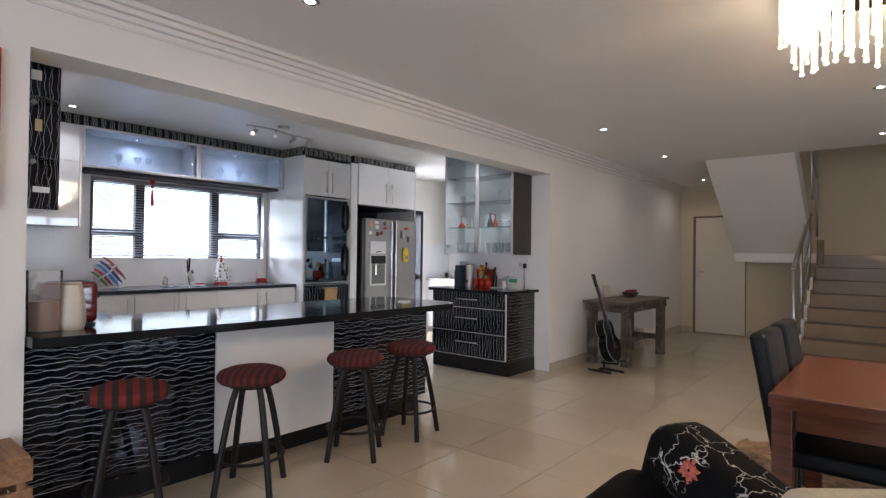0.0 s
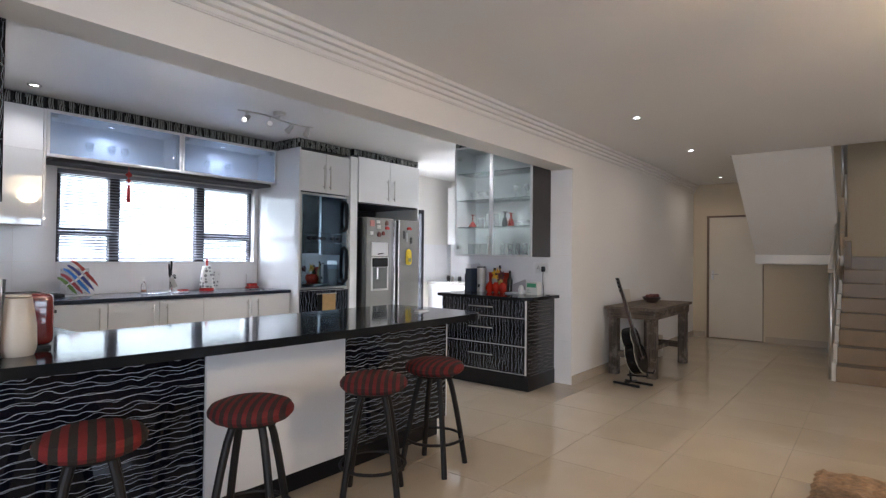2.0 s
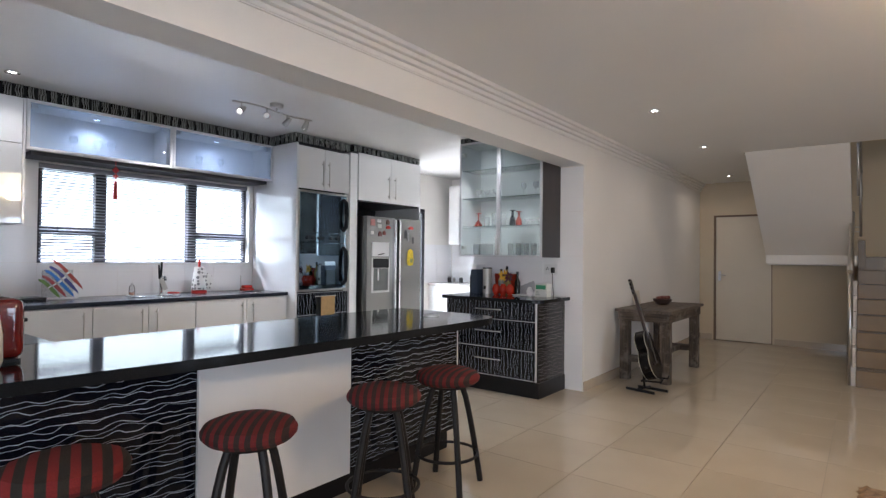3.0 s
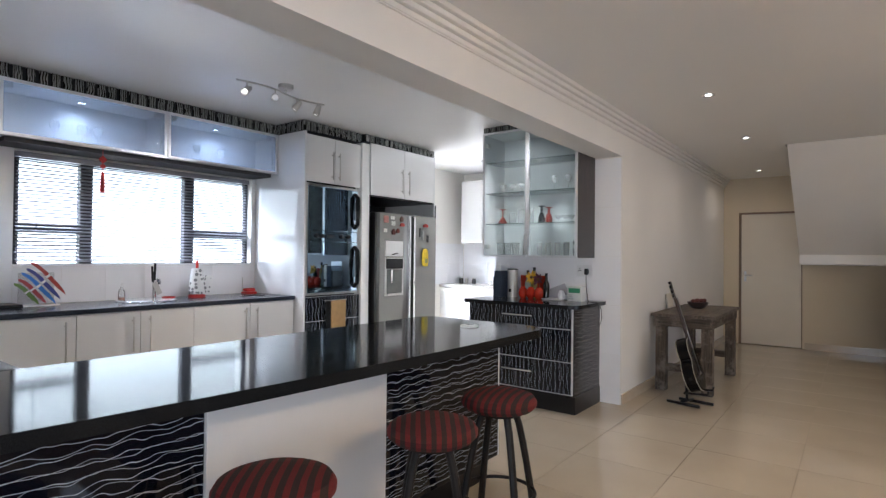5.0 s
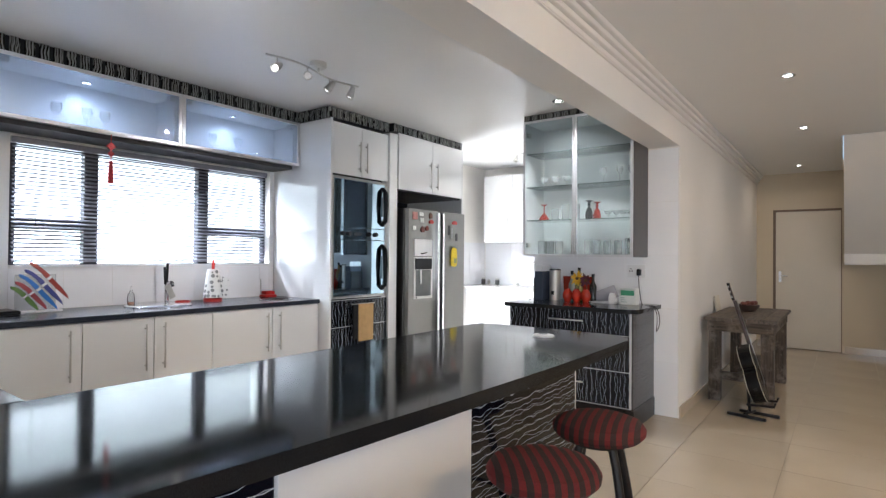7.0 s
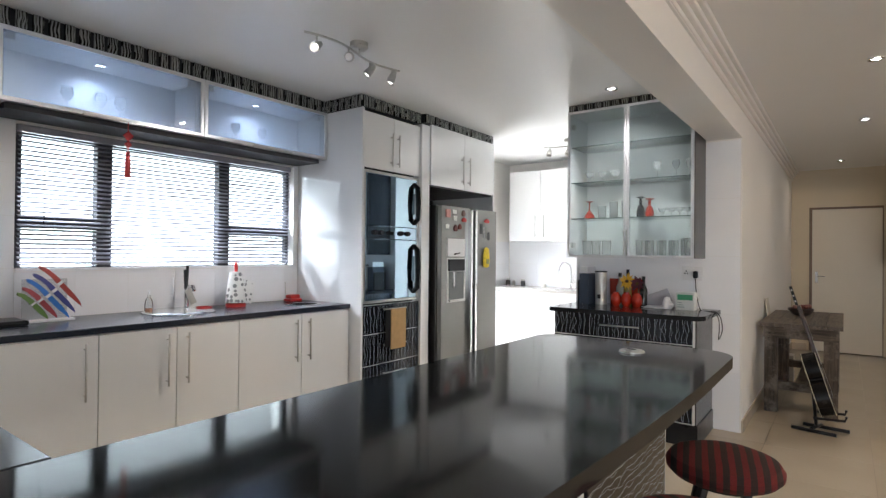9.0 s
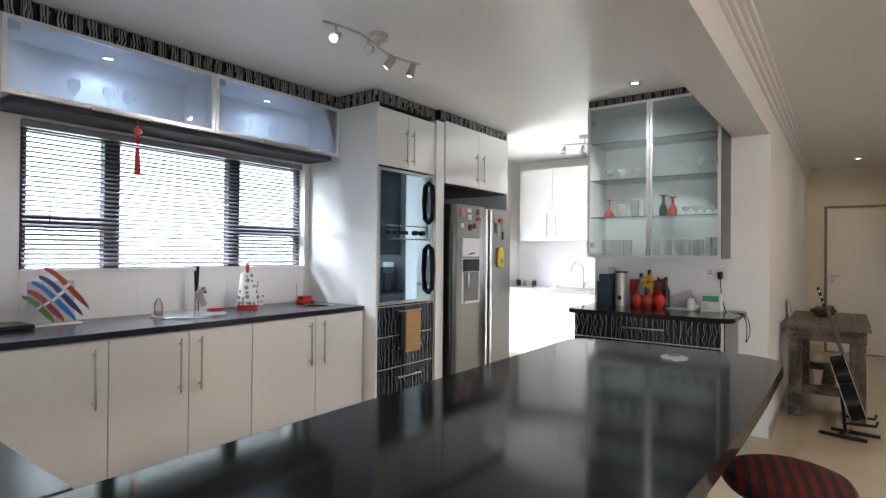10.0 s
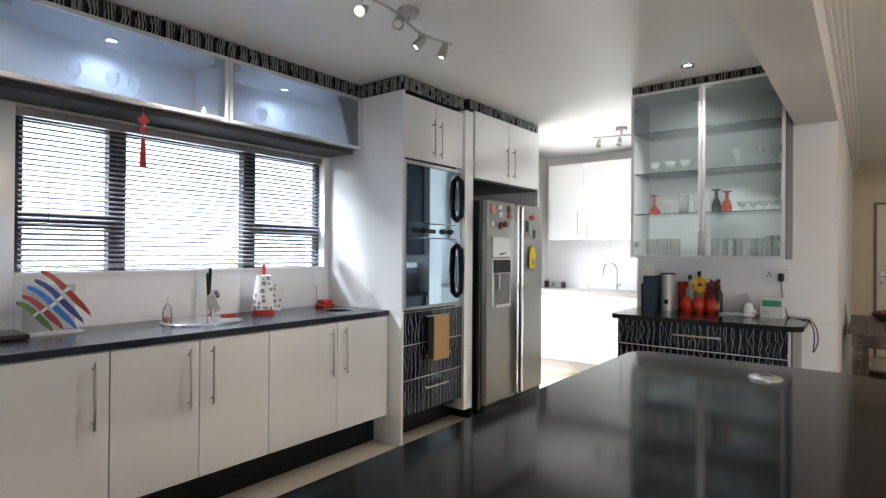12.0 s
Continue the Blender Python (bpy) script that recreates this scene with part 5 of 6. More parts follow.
roll = thing("paper_towel_holder", (-6.09, 3.235, CT), "dotted paper towel roll on a red holder", "towel holder")
part("base", lathe([(0.0, 0), (0.072, 0), (0.072, 0.022), (0.06, 0.03), (0.0, 0.03)], 24), M_redp, roll)
part("paper_roll", lathe([(0.02, 0.031), (0.075, 0.031), (0.066, 0.10), (0.056, 0.18), (0.045, 0.255), (0.018, 0.258)], 24), dot_mat(), roll, "white paper with grey dots")
part("loose_sheet", move(boxes((-0.001, 0.001, 0.0, 0.07, 0.03, 0.20)), pose(0.035, 0.02, 0.0, -10, 0, -20)), bpy.data.materials["white_paper_with_grey_dots"], roll)
part("knob", lathe([(0.0, 0.25), (0.011, 0.25), (0.013, 0.30), (0.009, 0.325), (0.0, 0.33)], 12), M_redp, roll)
sp = thing("sponge_holder", (-6.15, 3.80, CT), "red plastic brush and sponge holder", "holder")
part("tray", boxes((-0.04, 0.05, -0.06, 0.06, 0.0, 0.022), bevel=0.008), M_redp, sp)
part("scourer", boxes((-0.03, 0.04, -0.05, 0.05, 0.023, 0.055), bevel=0.014), M_redp, sp)
part("brush_stick", tube([(-0.03, -0.05, 0.02), (-0.035, -0.05, 0.16)], 0.004, 6), M_steel, sp)
tray = solid("black_tray", boxes((-6.2, -5.98, 1.62, 1.93, CT + 0.001, CT + 0.028), bevel=0.01), M_black, "black flat tray on the worktop", "tray")

# ---- things on the drawer unit ----
DT = 0.932
folder = thing("magazine_file", (0, 0, 0), "dark blue magazine file on the worktop", "file")
part("box", boxes((-4.295, -4.215, 5.36, 5.56, DT, DT + 0.26), bevel=0.003), mat("navy_card", (0.03, 0.045, 0.075), 0.5, scale=20, vary=0.15), folder)
part("papers", boxes((-4.285, -4.225, 5.37, 5.555, DT + 0.262, DT + 0.315)), M_matt, folder)
part("spine", boxes((-4.312, -4.297, 5.37, 5.55, DT, DT + 0.20)), M_black, folder)
tin = thing("tall_tin", (-4.135, 5.45, DT), "tall pale printed tin", "tin")
part("can", lathe([(0.0, 0), (0.05, 0), (0.05, 0.272), (0.0, 0.272)], 28), mat("pale_silver_tin", (0.55, 0.52, 0.48), 0.35, metal=0.4, scale=8, vary=0.06), tin)
part("rim", lathe([(0.045, 0.272), (0.052, 0.272), (0.052, 0.282), (0.045, 0.284), (0.0, 0.284)], 28), M_black, tin)
part("emblem", move(boxes((-0.014, 0.014, -0.0525, -0.0505, 0.05, 0.085)), pose(0, 0, 0)), M_black, tin)
redtray = solid("red_lacquer_tray", move(boxes((-0.14, 0.14, -0.012, 0.012, 0, 0.22), bevel=0.006), pose(-3.95, 5.56, DT, 6, 0, 0)), mat("red_lacquer", (0.32, 0.03, 0.015), 0.25, scale=12, vary=0.25), "red lacquer tray leaning on the tiles", "tray")
M_jar = mat("glossy_red_ceramic", (0.5, 0.03, 0.012), 0.12, scale=10, vary=0.08)
for i, x in enumerate((-3.99, -3.905, -3.82)):
    j = thing("red_jar", (x, 5.40, DT), "round glossy red ceramic jar", "jar", "red jars")
    part("pot", lathe([(0.0, 0), (0.025, 0), (0.042, 0.03), (0.045, 0.055), (0.036, 0.09), (0.022, 0.105), (0.022, 0.115), (0.0, 0.115)], 22), M_jar, j)
M_yellow = mat("yellow_petal", (0.75, 0.42, 0.02), 0.6)
M_darkpetal = mat("dark_red_petal", (0.09, 0.012, 0.025), 0.7)
M_stem = mat("green_stem", (0.06, 0.1, 0.03), 0.7)


def smooth_path(pts, n=6):
    """Points of a smooth curve through pts."""
    p = [Vector(pts[0])] + [Vector(q) for q in pts] + [Vector(pts[-1])]
    out = []
    for i in range(1, len(p) - 2):
        for k in range(n):
            t = k / n
            a, b, c, d = p[i - 1], p[i], p[i + 1], p[i + 2]
            out.append(0.5 * (2 * b + (c - a) * t + (2 * a - 5 * b + 4 * c - d) * t * t + (3 * b - a - 3 * c + d) * t ** 3))
    return out + [p[-1]]


def flower(x, y, z, petals, label):
    f = thing("flower", (x, y, 0), label, "flower", "cut flowers")
    part("stem", tube([(0, 0.02, DT + 0.113), (0.0, 0.01, z - 0.02), (0, 0, z)], 0.003, 6), M_stem, f)
    part("flower_centre", move(lathe([(0.0, 0.012), (0.014, 0.008), (0.016, 0.0), (0.0, -0.004)], 10), pose(0, -0.01, z, 75, 0, 0)), mat("dark_centre", (0.1, 0.05, 0.01), 0.8), f)
    for k in range(16):
        a = 2 * math.pi * k / 16 + random.uniform(-0.15, 0.15)
        g = random.uniform(0.75, 1.15)
        b = prism([(0.010, -0.004), (0.04 * g, -0.011), (0.068 * g, 0.0), (0.04 * g, 0.011), (0.010, 0.004)], -0.001, 0.001)
        part("petal", move(b, pose(0, -0.008, z, 75, 0, 0) @ pose(0, 0, 0.003 * (k % 2), 0, 0, 0) @ Matrix.Rotation(a, 4, "Z") @ Matrix.Rotation(radians(random.uniform(-35, 10)), 4, "Y")), petals, f)


flower(-3.90, 5.41, DT + 0.205, M_yellow, "yellow daisy flower in a red jar")
flower(-3.80, 5.36, DT + 0.19, M_darkpetal, "dark red daisy flower in a red jar")
for x, y, h, c, lab in ((-3.93, 5.52, 0.30, (0.35, 0.25, 0.08), "amber glass bottle"), (-3.99, 5.50, 0.27, (0.3, 0.3, 0.26), "pale glass bottle"), (-3.80, 5.52, 0.245, (0.012, 0.01, 0.008), "dark glass bottle")):
    b = thing("bottle", (x, y, DT), lab + " with a cap", "bottle", "bottles")
    part("body", lathe([(0.0, 0), (0.03, 0), (0.031, h * 0.55), (0.014, h * 0.72), (0.012, h * 0.88), (0.0, h * 0.88)], 16), mat(lab.replace(" ", "_"), c, 0.12), b)
    part("cap", lathe([(0.0, h * 0.88), (0.014, h * 0.88), (0.014, h), (0.0, h)], 12), M_black, b)
papers = thing("paper_stack", (-3.66, 5.42, DT), "loose white papers and pens", "papers")
for k in range(5):
    part("sheet", move(boxes((-0.10, 0.10, -0.07, 0.07, 0.0, 0.0022)), pose(0.01 * math.sin(k * 2), 0.01 * math.cos(k * 3), 0.0005 + 0.0026 * k, 0, 0, 12 * math.sin(k * 1.7))), M_matt, papers)
part("pad", move(boxes((-0.10, 0.10, -0.003, 0.003, 0, 0.11)), pose(-0.01, 0.12, 0.014, 0, -22, 8)), mat("grey_pad", (0.4, 0.39, 0.42), 0.6), papers)
mug = thing("white_shaker", (-3.585, 5.40, DT), "small white plastic shaker and a cup", "shaker")
part("body", lathe([(0.0, 0), (0.03, 0), (0.034, 0.05), (0.02, 0.09), (0.0, 0.095)], 16), M_matt, mug)
part("spout", tube([(0.0, 0, 0.05), (0.05, -0.02, 0.03)], 0.014, 10), M_matt, mug)
kit = thing("white_box", (-3.445, 5.42, DT), "white box with a green label", "box")
part("carton", boxes((-0.068, 0.068, -0.05, 0.05, 0, 0.135), bevel=0.004), mat("white_card", (0.66, 0.67, 0.64), 0.5), kit)
part("label_band", boxes((-0.055, 0.055, -0.0525, -0.0505, 0.078, 0.12)), mat("green_label", (0.05, 0.28, 0.14), 0.5), kit, "green label band")
for k in range(3):
    part("print_bar", boxes((-0.055, -0.005 - 0.01 * k, -0.0525, -0.0505, 0.02 + 0.017 * k, 0.027 + 0.017 * k)), mat("grey_print", (0.35, 0.4, 0.38), 0.6), kit)
sock = thing("wall_socket", (-3.44, YN - 0.003, 1.21), "white double wall socket with a black plug", "socket")
part("plate", boxes((-0.075, 0.075, -0.010, 0.0, -0.055, 0.055), bevel=0.003), M_matt, sock)
for dx, dz in ((-0.055, 0.0), (-0.035, 0.0), (-0.045, 0.018)):
    part("socket_hole", move(lathe([(0.0, 0), (0.006, 0), (0.006, 0.001), (0, 0.001)], 8), pose(dx, -0.0102, dz, 90, 0, 0)), M_black, sock)
plug = thing("plug", (-3.41, YN - 0.014, 1.20), "black plug with a hanging cable", "plug")
part("body", boxes((-0.017, 0.017, -0.045, 0.0, -0.028, 0.03), bevel=0.013), M_black, plug)
part("cable", tube(smooth_path([(0, -0.03, -0.03), (0.01, -0.05, -0.12), (0.03, -0.07, -0.22), (0.06, -0.12, -0.268), (0.12, -0.18, -0.268), (0.175, -0.20, -0.266), (0.215, -0.22, -0.31), (0.225, -0.22, -0.40), (0.20, -0.22, -0.47), (0.205, -0.22, -0.40), (0.20, -0.215, -0.32), (0.17, -0.20, -0.266)]), 0.0035, 6), M_black, plug)
part("cable", tube(smooth_path([(0.01, -0.03, -0.03), (0.03, -0.05, -0.12), (0.04, -0.06, -0.22), (0.06, -0.09, -0.268), (0.13, -0.13, -0.268), (0.15, -0.16, -0.268)]), 0.003, 6), M_matt, plug)

# ---- glassware ----
def glass(x, y, z, profile, label, material=None, group="glassware"):
    g = thing("drinking_glass", (x, y, z), label, "glass", group)
    part("vessel", lathe(profile, 16), material or M_vessel, g)
    return g


# White haze in these glasses stands in for light catching on them.
M_vessel = glass_mat("whitened_glassware", (0.998, 0.999, 0.999), 0.13, (0.97, 0.98, 0.98), ior=1.12)
M_paleglass = glass_mat("pale_lit_glass", (0.995, 0.995, 0.995), 0.10, (0.97, 0.98, 0.99), ior=1.15)
TUMBLER = [(0.0, 0.002), (0.03, 0.0), (0.035, 0.11), (0.033, 0.11), (0.028, 0.008), (0.0, 0.008)]
WINE = [(0.033, 0.0), (0.03, 0.003), (0.004, 0.008), (0.004, 0.08), (0.02, 0.095), (0.033, 0.125), (0.028, 0.165), (0.026, 0.165), (0.03, 0.125), (0.0, 0.095)]
COUPE = [(0.03, 0.0), (0.004, 0.006), (0.004, 0.05), (0.018, 0.056), (0.035, 0.08), (0.037, 0.10), (0.035, 0.10), (0.016, 0.062), (0.0, 0.06)]
GOBLET = [(0.05, 0.0), (0.045, 0.02), (0.02, 0.06), (0.006, 0.075), (0.006, 0.14), (0.034, 0.148), (0.034, 0.151), (0.0, 0.151)]
VASE = [(0.03, 0.0), (0.034, 0.04), (0.022, 0.085), (0.009, 0.10), (0.014, 0.12), (0.009, 0.14), (0.036, 0.15), (0.036, 0.154), (0.0, 0.154)]
GY = 5.39
for i, x in enumerate((-4.24, -4.16, -4.07)):
    glass(x, GY, 1.3465, [(r * 1.1, z * 1.15) for r, z in TUMBLER], "clear tumbler on the cabinet floor")
for i in range(9):
    glass(-3.79 + 0.046 * i, GY + (0.05 if i % 2 else -0.04), 1.3465, [(r * 0.75, z * (1.15 + 0.15 * (i > 6))) for r, z in TUMBLER], "clear tumbler on the cabinet floor")
M_rg = mat("red_glass", (0.42, 0.035, 0.02), 0.15, scale=10)
M_dg = mat("black_glass", (0.012, 0.01, 0.014), 0.1, scale=10)
glass(-4.22, GY, 1.6555, GOBLET, "red goblet standing upside down", M_rg)
glass(-3.79, GY, 1.6555, [(r, z * 1.1) for r, z in VASE], "black goblet standing upside down", M_dg)
glass(-3.725, GY + 0.02, 1.6555, VASE, "red goblet standing upside down", M_rg)
for x in (-4.11, -4.01, -3.91):
    glass(x, GY, 1.6555, TUMBLER if x < -4.05 else [(r, z * 1.3) for r, z in TUMBLER], "clear tumbler on a glass shelf")
for x in (-3.63, -3.56, -3.50, -3.44, -3.40):
    glass(x, GY + 0.03, 1.6555, [(r * 0.9, z * 0.75) for r, z in COUPE], "small clear stemmed glass")
for x in (-4.22, -4.11, -4.0):
    glass(x, GY, 1.9555, COUPE, "clear coupe glass on a glass shelf")
for x in (-3.66, -3.52, -3.42):
    glass(x, GY, 1.9555, [(r * 0.9, z * 0.9) for r, z in WINE], "clear wine glass on a glass shelf")
for y in (2.13, 2.31, 2.42, 3.22, 3.45):
    glass(-6.10, y, 2.137, WINE, "clear wine glass in the lit cabinet", M_paleglass)

# ---- on the island ----
IT = 0.92
pit = thing("pitcher", (-3.24, 0.81, IT), "clear plastic pitcher half full of orange juice", "pitcher")
part("vessel", lathe([(0.0, 0.0), (0.07, 0.0), (0.075, 0.30), (0.072, 0.30), (0.067, 0.005), (0.0, 0.005)], 24), M_paleglass, pit)
part("juice", lathe([(0.0, 0.006), (0.064, 0.006), (0.067, 0.15), (0.0, 0.15)], 24), mat("orange_juice", (0.22, 0.075, 0.018), 0.3, scale=15, vary=0.2), pit)
part("handle", tube([(-0.07, -0.02, 0.27), (-0.11, -0.03, 0.25), (-0.11, -0.03, 0.10), (-0.07, -0.02, 0.06)], 0.008, 8), M_paleglass, pit)
jug = thing("thermos_jug", (-3.24, 0.928, IT), "cream white insulated jug", "jug")
part("body", lathe([(0.0, 0.0), (0.052, 0.0), (0.062, 0.03), (0.060, 0.12), (0.048, 0.20), (0.044, 0.225), (0.0, 0.23)], 24), mat("cream_plastic", (0.68, 0.6, 0.5), 0.35), jug)
part("lid", lathe([(0.0, 0.231), (0.043, 0.231), (0.04, 0.238), (0.0, 0.239)], 20), bpy.data.materials["cream_plastic"], jug)
toaster = thing("toaster", (-3.42, 0.955, IT), "glossy dark red toaster on a black base", "toaster", turn=0)
part("body", boxes((-0.08, 0.08, -0.13, 0.13, 0.012, 0.235), bevel=0.04), mat("dark_red_enamel", (0.17, 0.012, 0.010), 0.12, scale=8, vary=0.05, coat=0.6), toaster)
part("end_cap", boxes((-0.07, 0.07, -0.14, -0.128, 0.02, 0.17), bevel=0.005), M_black, toaster)
part("lever", boxes((-0.02, 0.02, 0.129, 0.15, 0.14, 0.155), bevel=0.004), M_black, toaster)
for x in (-0.03, 0.03):
    part("slot", boxes((x - 0.012, x + 0.012, -0.085, 0.085, 0.2345, 0.2365)), M_black, toaster)
part("base", boxes((-0.075, 0.075, -0.115, 0.115, 0.0, 0.012)), M_black, toaster)
pop = thing("popup_socket", (-3.22, 3.34, IT), "round steel pop-up socket in the island", "socket")
part("ring", lathe([(0.035, 0.0), (0.055, 0.0), (0.055, 0.006), (0.048, 0.010), (0.035, 0.010)], 28), M_steel, pop)
part("cap", lathe([(0.0, 0.0), (0.036, 0.0), (0.036, 0.012), (0.0, 0.013)], 24), M_steel, pop)
part("slot", boxes((-0.02, 0.02, -0.012, 0.012, 0.013, 0.0145)), M_black, pop)

# end shelf unit details
M_tealglass = glass_mat("teal_shelf_glass", (0.55, 0.66, 0.66), 0.16, (0.45, 0.55, 0.56))
for z in (1.78, 2.08):
    part("glass_shelf", prism([(-3.398, 0.71), (-3.31, 0.71), (-3.297, 0.76), (-3.302, 0.82), (-3.335, 0.872), (-3.398, 0.902)], z, z + 0.008), M_tealglass, es, "teal tinted curved glass shelf")
    part("bracket", tube([(-3.40, 0.78, z - 0.014), (-3.35, 0.78, z - 0.014)], 0.013, 10), M_fridge, es, "dull steel shelf bracket")
part("name_plate", boxes((-3.4, -3.394, 0.79, 0.862, 1.615, 1.645), bevel=0.001), M_alu, es, "small silver plaque")
tag = solid("price_tag", boxes((-3.398, -3.394, 0.795, 0.825, 1.93, 1.99)), mat("cream_tag", (0.55, 0.48, 0.3), 0.6), "cream card tag on the end panel", "tag")
card = solid("small_card", boxes((-3.398, -3.394, 0.775, 0.82, 2.19, 2.24)), M_matt, "small white card on the end panel", "card")

# ---- on and by the fridge ----
def magnet(y, z, w, h, col, name, label):
    bm = boxes((-5.384, -5.376, y - w / 2, y + w / 2, z - h / 2, z + h / 2), bevel=0.002)
    if "red" in label or "maroon" in label or "brown" in label:
        rim = [(h / 2 * math.sin(a) * (1 + 0.18 * math.sin(3 * a)), w / 2 * math.cos(a)) for a in (i * math.pi / 7 for i in range(14))]
        bm = move(prism(rim, 0.0, 0.012, bevel=0.004), pose(-5.385, y, z, 0, 90, 0))
    solid(name, bm, mat(label.replace(" ", "_"), col, 0.5, scale=60, vary=0.3), label, "magnet", group="fridge magnets")


magnet(4.93, 1.72, 0.07, 0.075, (0.5, 0.2, 0.18), "fridge_magnet", "pink photo magnet on the fridge")
magnet(5.03, 1.74, 0.06, 0.035, (0.6, 0.6, 0.58), "fridge_magnet", "white note magnet on the fridge")
magnet(5.04, 1.68, 0.06, 0.045, (0.55, 0.55, 0.52), "fridge_magnet", "white list magnet on the fridge")
magnet(5.18, 1.73, 0.055, 0.06, (0.12, 0.06, 0.04), "fridge_magnet", "dark brown magnet on the fridge")
magnet(5.19, 1.67, 0.075, 0.04, (0.42, 0.03, 0.02), "fridge_magnet", "red magnet on the fridge")
magnet(5.05, 1.585, 0.06, 0.06, (0.1, 0.02, 0.015), "fridge_magnet", "dark red magnet on the fridge")
magnet(5.12, 1.60, 0.05, 0.05, (0.16, 0.03, 0.02), "fridge_magnet", "maroon magnet on the fridge")
magnet(4.92, 1.60, 0.05, 0.04, (0.6, 0.58, 0.55), "fridge_magnet", "pale paper magnet on the fridge")
magnet(5.60, 1.68, 0.09, 0.04, (0.45, 0.03, 0.02), "fridge_magnet", "red tap shaped magnet on the fridge")
magnet(5.50, 1.60, 0.035, 0.10, (0.05, 0.05, 0.05), "fridge_magnet", "black strip magnet on the fridge")
magnet(5.55, 1.57, 0.03, 0.11, (0.3, 0.3, 0.3), "fridge_magnet", "grey strip magnet on the fridge")
magnet(5.64, 1.53, 0.03, 0.08, (0.06, 0.06, 0.06), "fridge_magnet", "black bar magnet on the fridge")
duster = thing("yellow_mitt", (-5.372, 5.585, 1.32), "yellow cloth mitt hanging on the fridge", "mitt")
b = lathe([(0.0, -0.11), (0.045, -0.10), (0.055, -0.05), (0.05, 0.03), (0.042, 0.08), (0.0, 0.10)], 14)
part("cloth", move(b, Matrix.Diagonal((0.25, 1.1, 1, 1))), mat("yellow_cloth", (0.62, 0.45, 0.03), 0.8, scale=40, vary=0.3), duster)
part("print", boxes((0.011, 0.016, -0.02, 0.03, -0.07, -0.02), bevel=0.002), mat("olive_print", (0.25, 0.25, 0.1), 0.8), duster)
cloth = thing("tea_towel", (0, 0, 0), "brown tea towel hung on a drawer handle", "towel")
b = boxes((-5.466, -5.454, 4.25, 4.435, 0.56, 0.89), bevel=0.004)
part("cloth", b, mat("brown_cloth", (0.42, 0.27, 0.12), 0.95, scale=30, vary=0.12, fine=300, bump=0.4), cloth)
cloth2 = solid("dark_cloth", boxes((-5.468, -5.456, 4.185, 4.246, 0.58, 0.89), bevel=0.004), M_black, "dark cloth hung on a drawer handle", "cloth")

# ---- scullery things ----
stp = thing("tap", (-5.28, 7.50, 0.92), "chrome swan-neck tap in the scullery", "tap")
pts = [(0, 0, 0), (0, 0, 0.20)] + [(-0.085 + 0.085 * math.cos(a), 0, 0.22 + 0.11 * math.sin(a)) for a in [math.pi * i / 8 for i in range(9)]] + [(-0.17, 0, 0.17)]
part("neck", tube(pts, 0.012, 10), M_chrome, stp)
part("lever", tube([(0.0, -0.02, 0.05), (0.06, -0.03, 0.08)], 0.008, 8), M_chrome, stp)
for x, y, r, h, c, n, lab in ((-6.2, 7.5, 0.03, 0.10, (0.03, 0.02, 0.02), "jar", "small dark jar on the granite worktop"), (-6.12, 7.52, 0.022, 0.08, (0.3, 0.28, 0.26), "jar", "small grey jar on the granite worktop"), (-5.97, 7.5, 0.03, 0.09, (0.05, 0.05, 0.05), "cup", "small dark cup on the granite worktop"), (-5.66, 7.5, 0.035, 0.045, (0.6, 0.58, 0.55), "cup", "small pale cup on the granite worktop")):
    j = thing(n, (x, y, 0.92), lab, n, "scullery jars")
    part("body", lathe([(0.0, 0), (r, 0), (r * 1.05, h * 0.7), (r * 0.8, h * 0.8), (0.0, h * 0.8)], 16), mat(lab.replace(" ", "_"), c, 0.3), j)
    part("lid", lathe([(0.0, h * 0.8), (r * 0.85, h * 0.8), (r * 0.85, h), (0.0, h)], 16), M_steel, j)

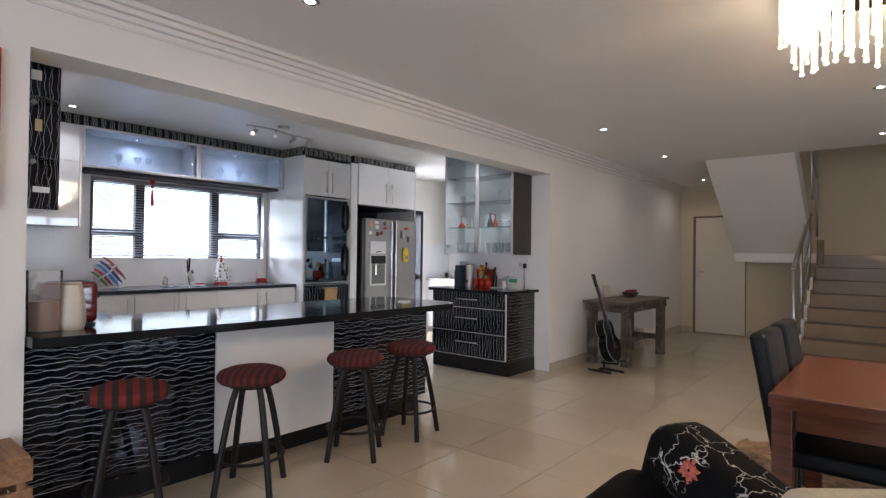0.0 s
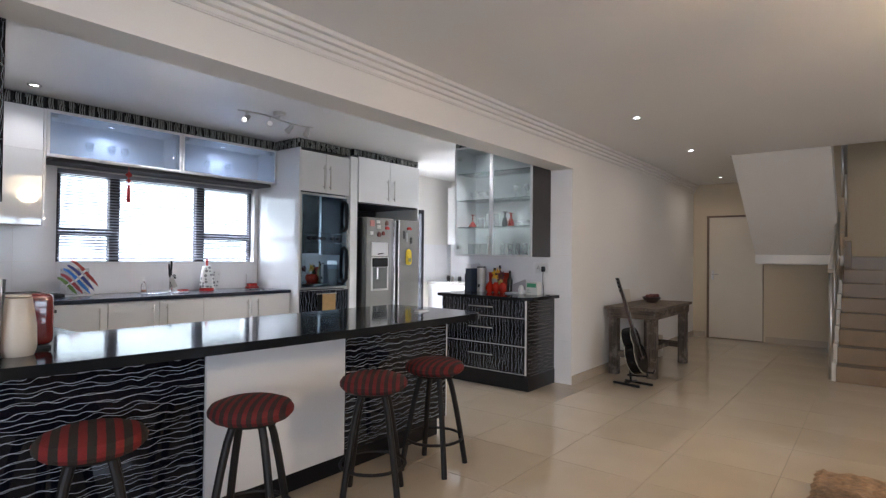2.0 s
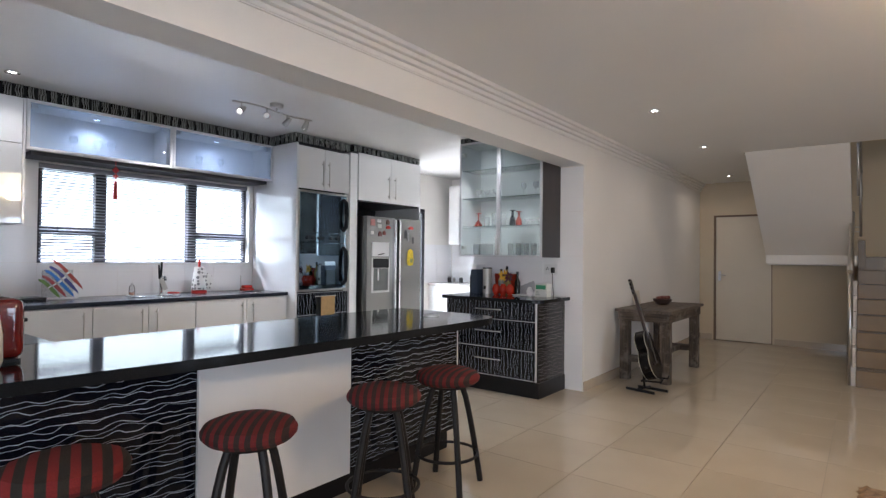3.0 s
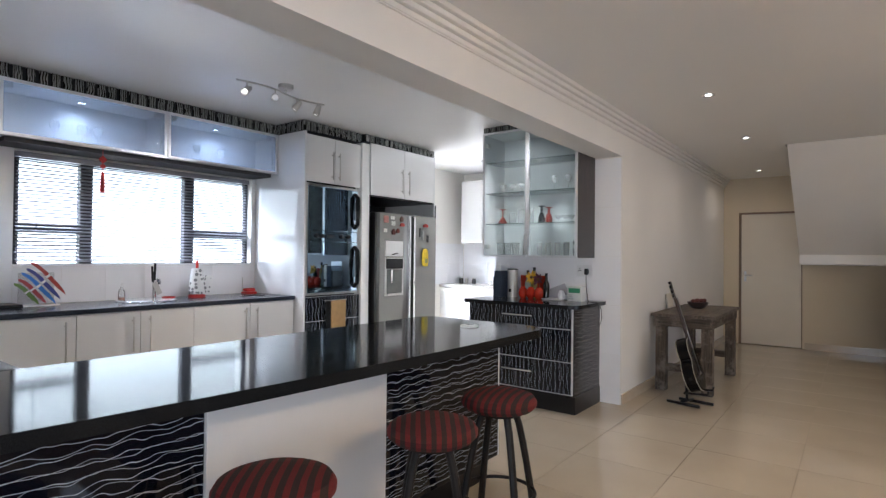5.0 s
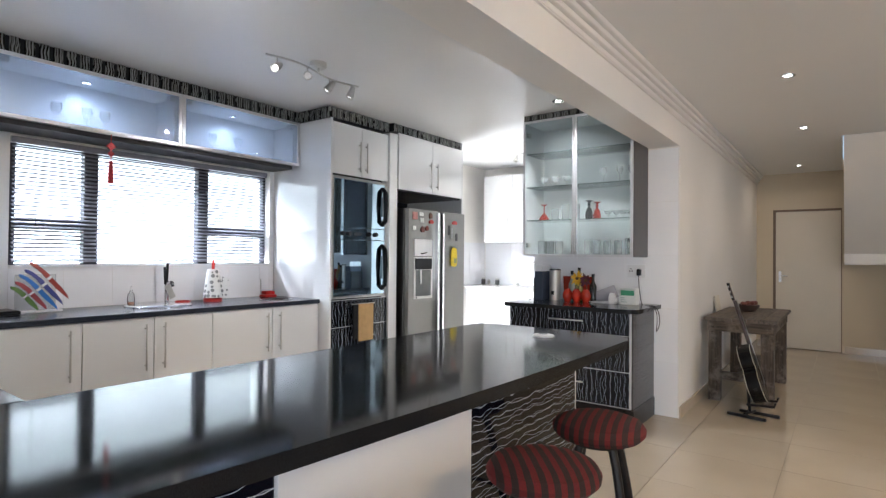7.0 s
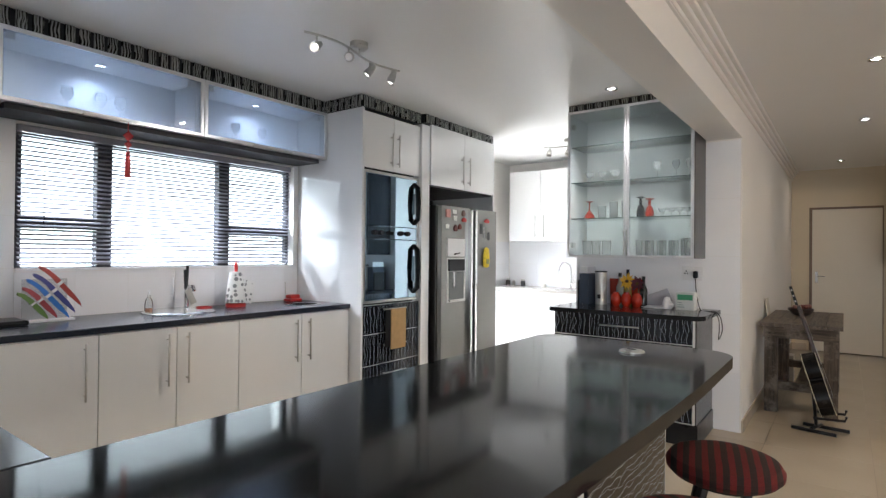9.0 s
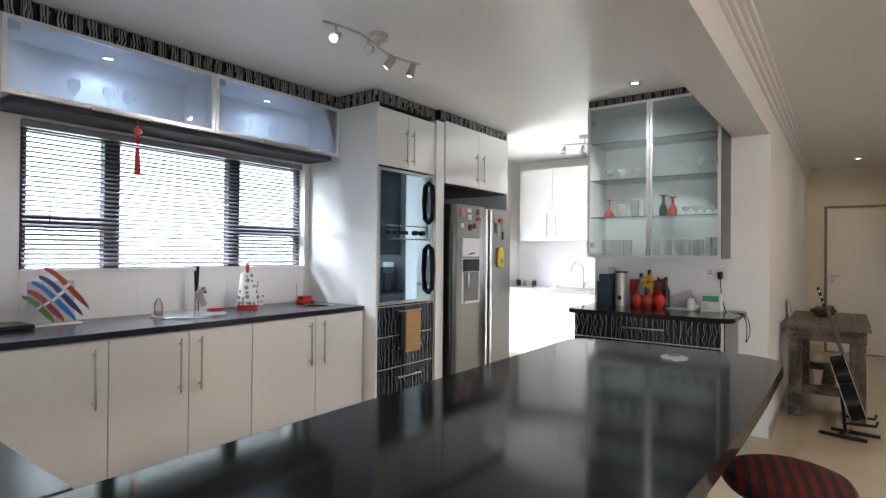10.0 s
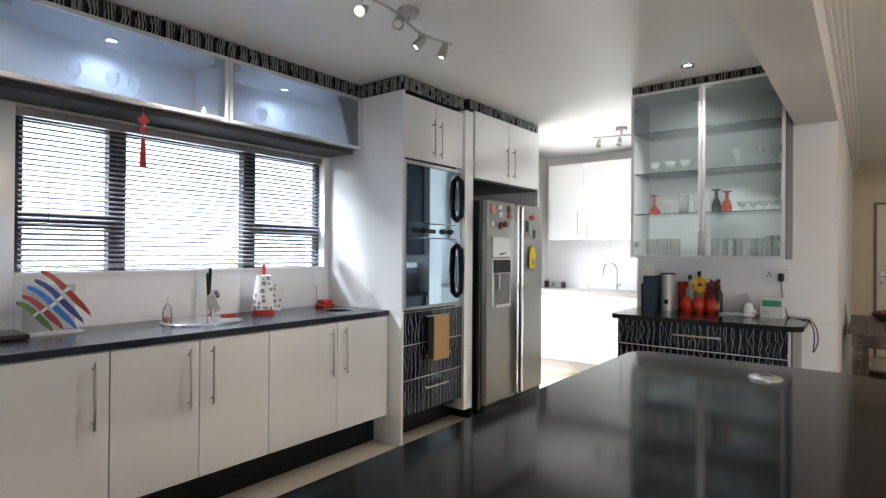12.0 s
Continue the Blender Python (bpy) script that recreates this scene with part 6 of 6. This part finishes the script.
plate = thing("wall_socket", (-3.62, 0.704, 1.25), "brushed steel wall socket plate", "socket")
part("plate", boxes((-0.045, 0.045, 0.0, 0.009, -0.06, 0.06), bevel=0.003), M_steel, plate)
for dz in (-0.025, 0.025):
    part("switch", boxes((-0.012, 0.012, 0.009, 0.013, dz - 0.012, dz + 0.012), bevel=0.002), M_black, plate)
for z in (gz0 + 0.10, gz1 - 0.12):
    part("hinge", boxes((gx0 + 0.017, gx0 + 0.045, gy + 0.001, gy + 0.05, z - 0.02, z + 0.02), bevel=0.003), M_steel, gc)
    part("hinge", boxes((gx1 - 0.045, gx1 - 0.017, gy + 0.001, gy + 0.05, z - 0.02, z + 0.02), bevel=0.003), M_steel, gc)

# ---- floor and wall tiles, one by one ----
bm = boxes((-0.3083, 0.3083, -0.3083, 0.3083, -0.01, 0.0))
tile_mesh = finish("floor_tile", bm, M_floor, smooth=False)
for i in range(14):
    for j in range(18):
        x, y = -1.68 + 0.62 * (i - 7.5), 4.2 + 0.62 * (j - 6.5)
        o = new("tile", tile_mesh)
        o.parent, o.location = floor, (x, y, 0)


def wall_tiles(parent, frames, size_u, size_v, place):
    """Tiles over rectangles (u0, u1, v0, v1) of a wall; place gives a tile's pose from its middle."""
    cache = {}
    for u0, u1, v0, v1 in frames:
        v = v0
        while v < v1 - 0.01:
            ve = min(v + size_v, v1)
            u = u0
            while u < u1 - 0.01:
                ue = min(u + size_u, u1)
                key = (round(ue - u, 3), round(ve - v, 3))
                if key not in cache:
                    a, c = key[0] / 2 - 0.001, key[1] / 2 - 0.001
                    cache[key] = finish("wall_tile", boxes((-a, a, -c, c, 0, 0.006)), M_wtile, smooth=False)
                o = new("tile", cache[key])
                o.parent, o.matrix_basis = parent, place((u + ue) / 2, (v + ve) / 2)
                u = ue
            v = ve


wall_tiles(wall_west, ((0.70, 1.94, 0.945, 2.445), (1.94, 3.90, 0.945, 1.222), (3.9, 3.945, 0.945, 2.1), (6.945, 7.655, 0.92, 1.52)), 0.31, 0.30, lambda u, v: Matrix.Translation((XW - 0.004, u, v)) @ pose(0, 0, 0, 90, 0, 90))
wall_tiles(wall_kitchen_north, ((-4.42, -3.095, 0.0, 2.256),), 0.44, 0.45, lambda u, v: Matrix.Translation((u, YN + 0.004, v)) @ pose(0, 0, 0, 90, 0, 0))
wall_tiles(wall_scullery, ((-6.27, -3.4, 0.92, 1.52),), 0.44, 0.30, lambda u, v: Matrix.Translation((u, 7.664, v)) @ pose(0, 0, 0, 90, 0, 0))
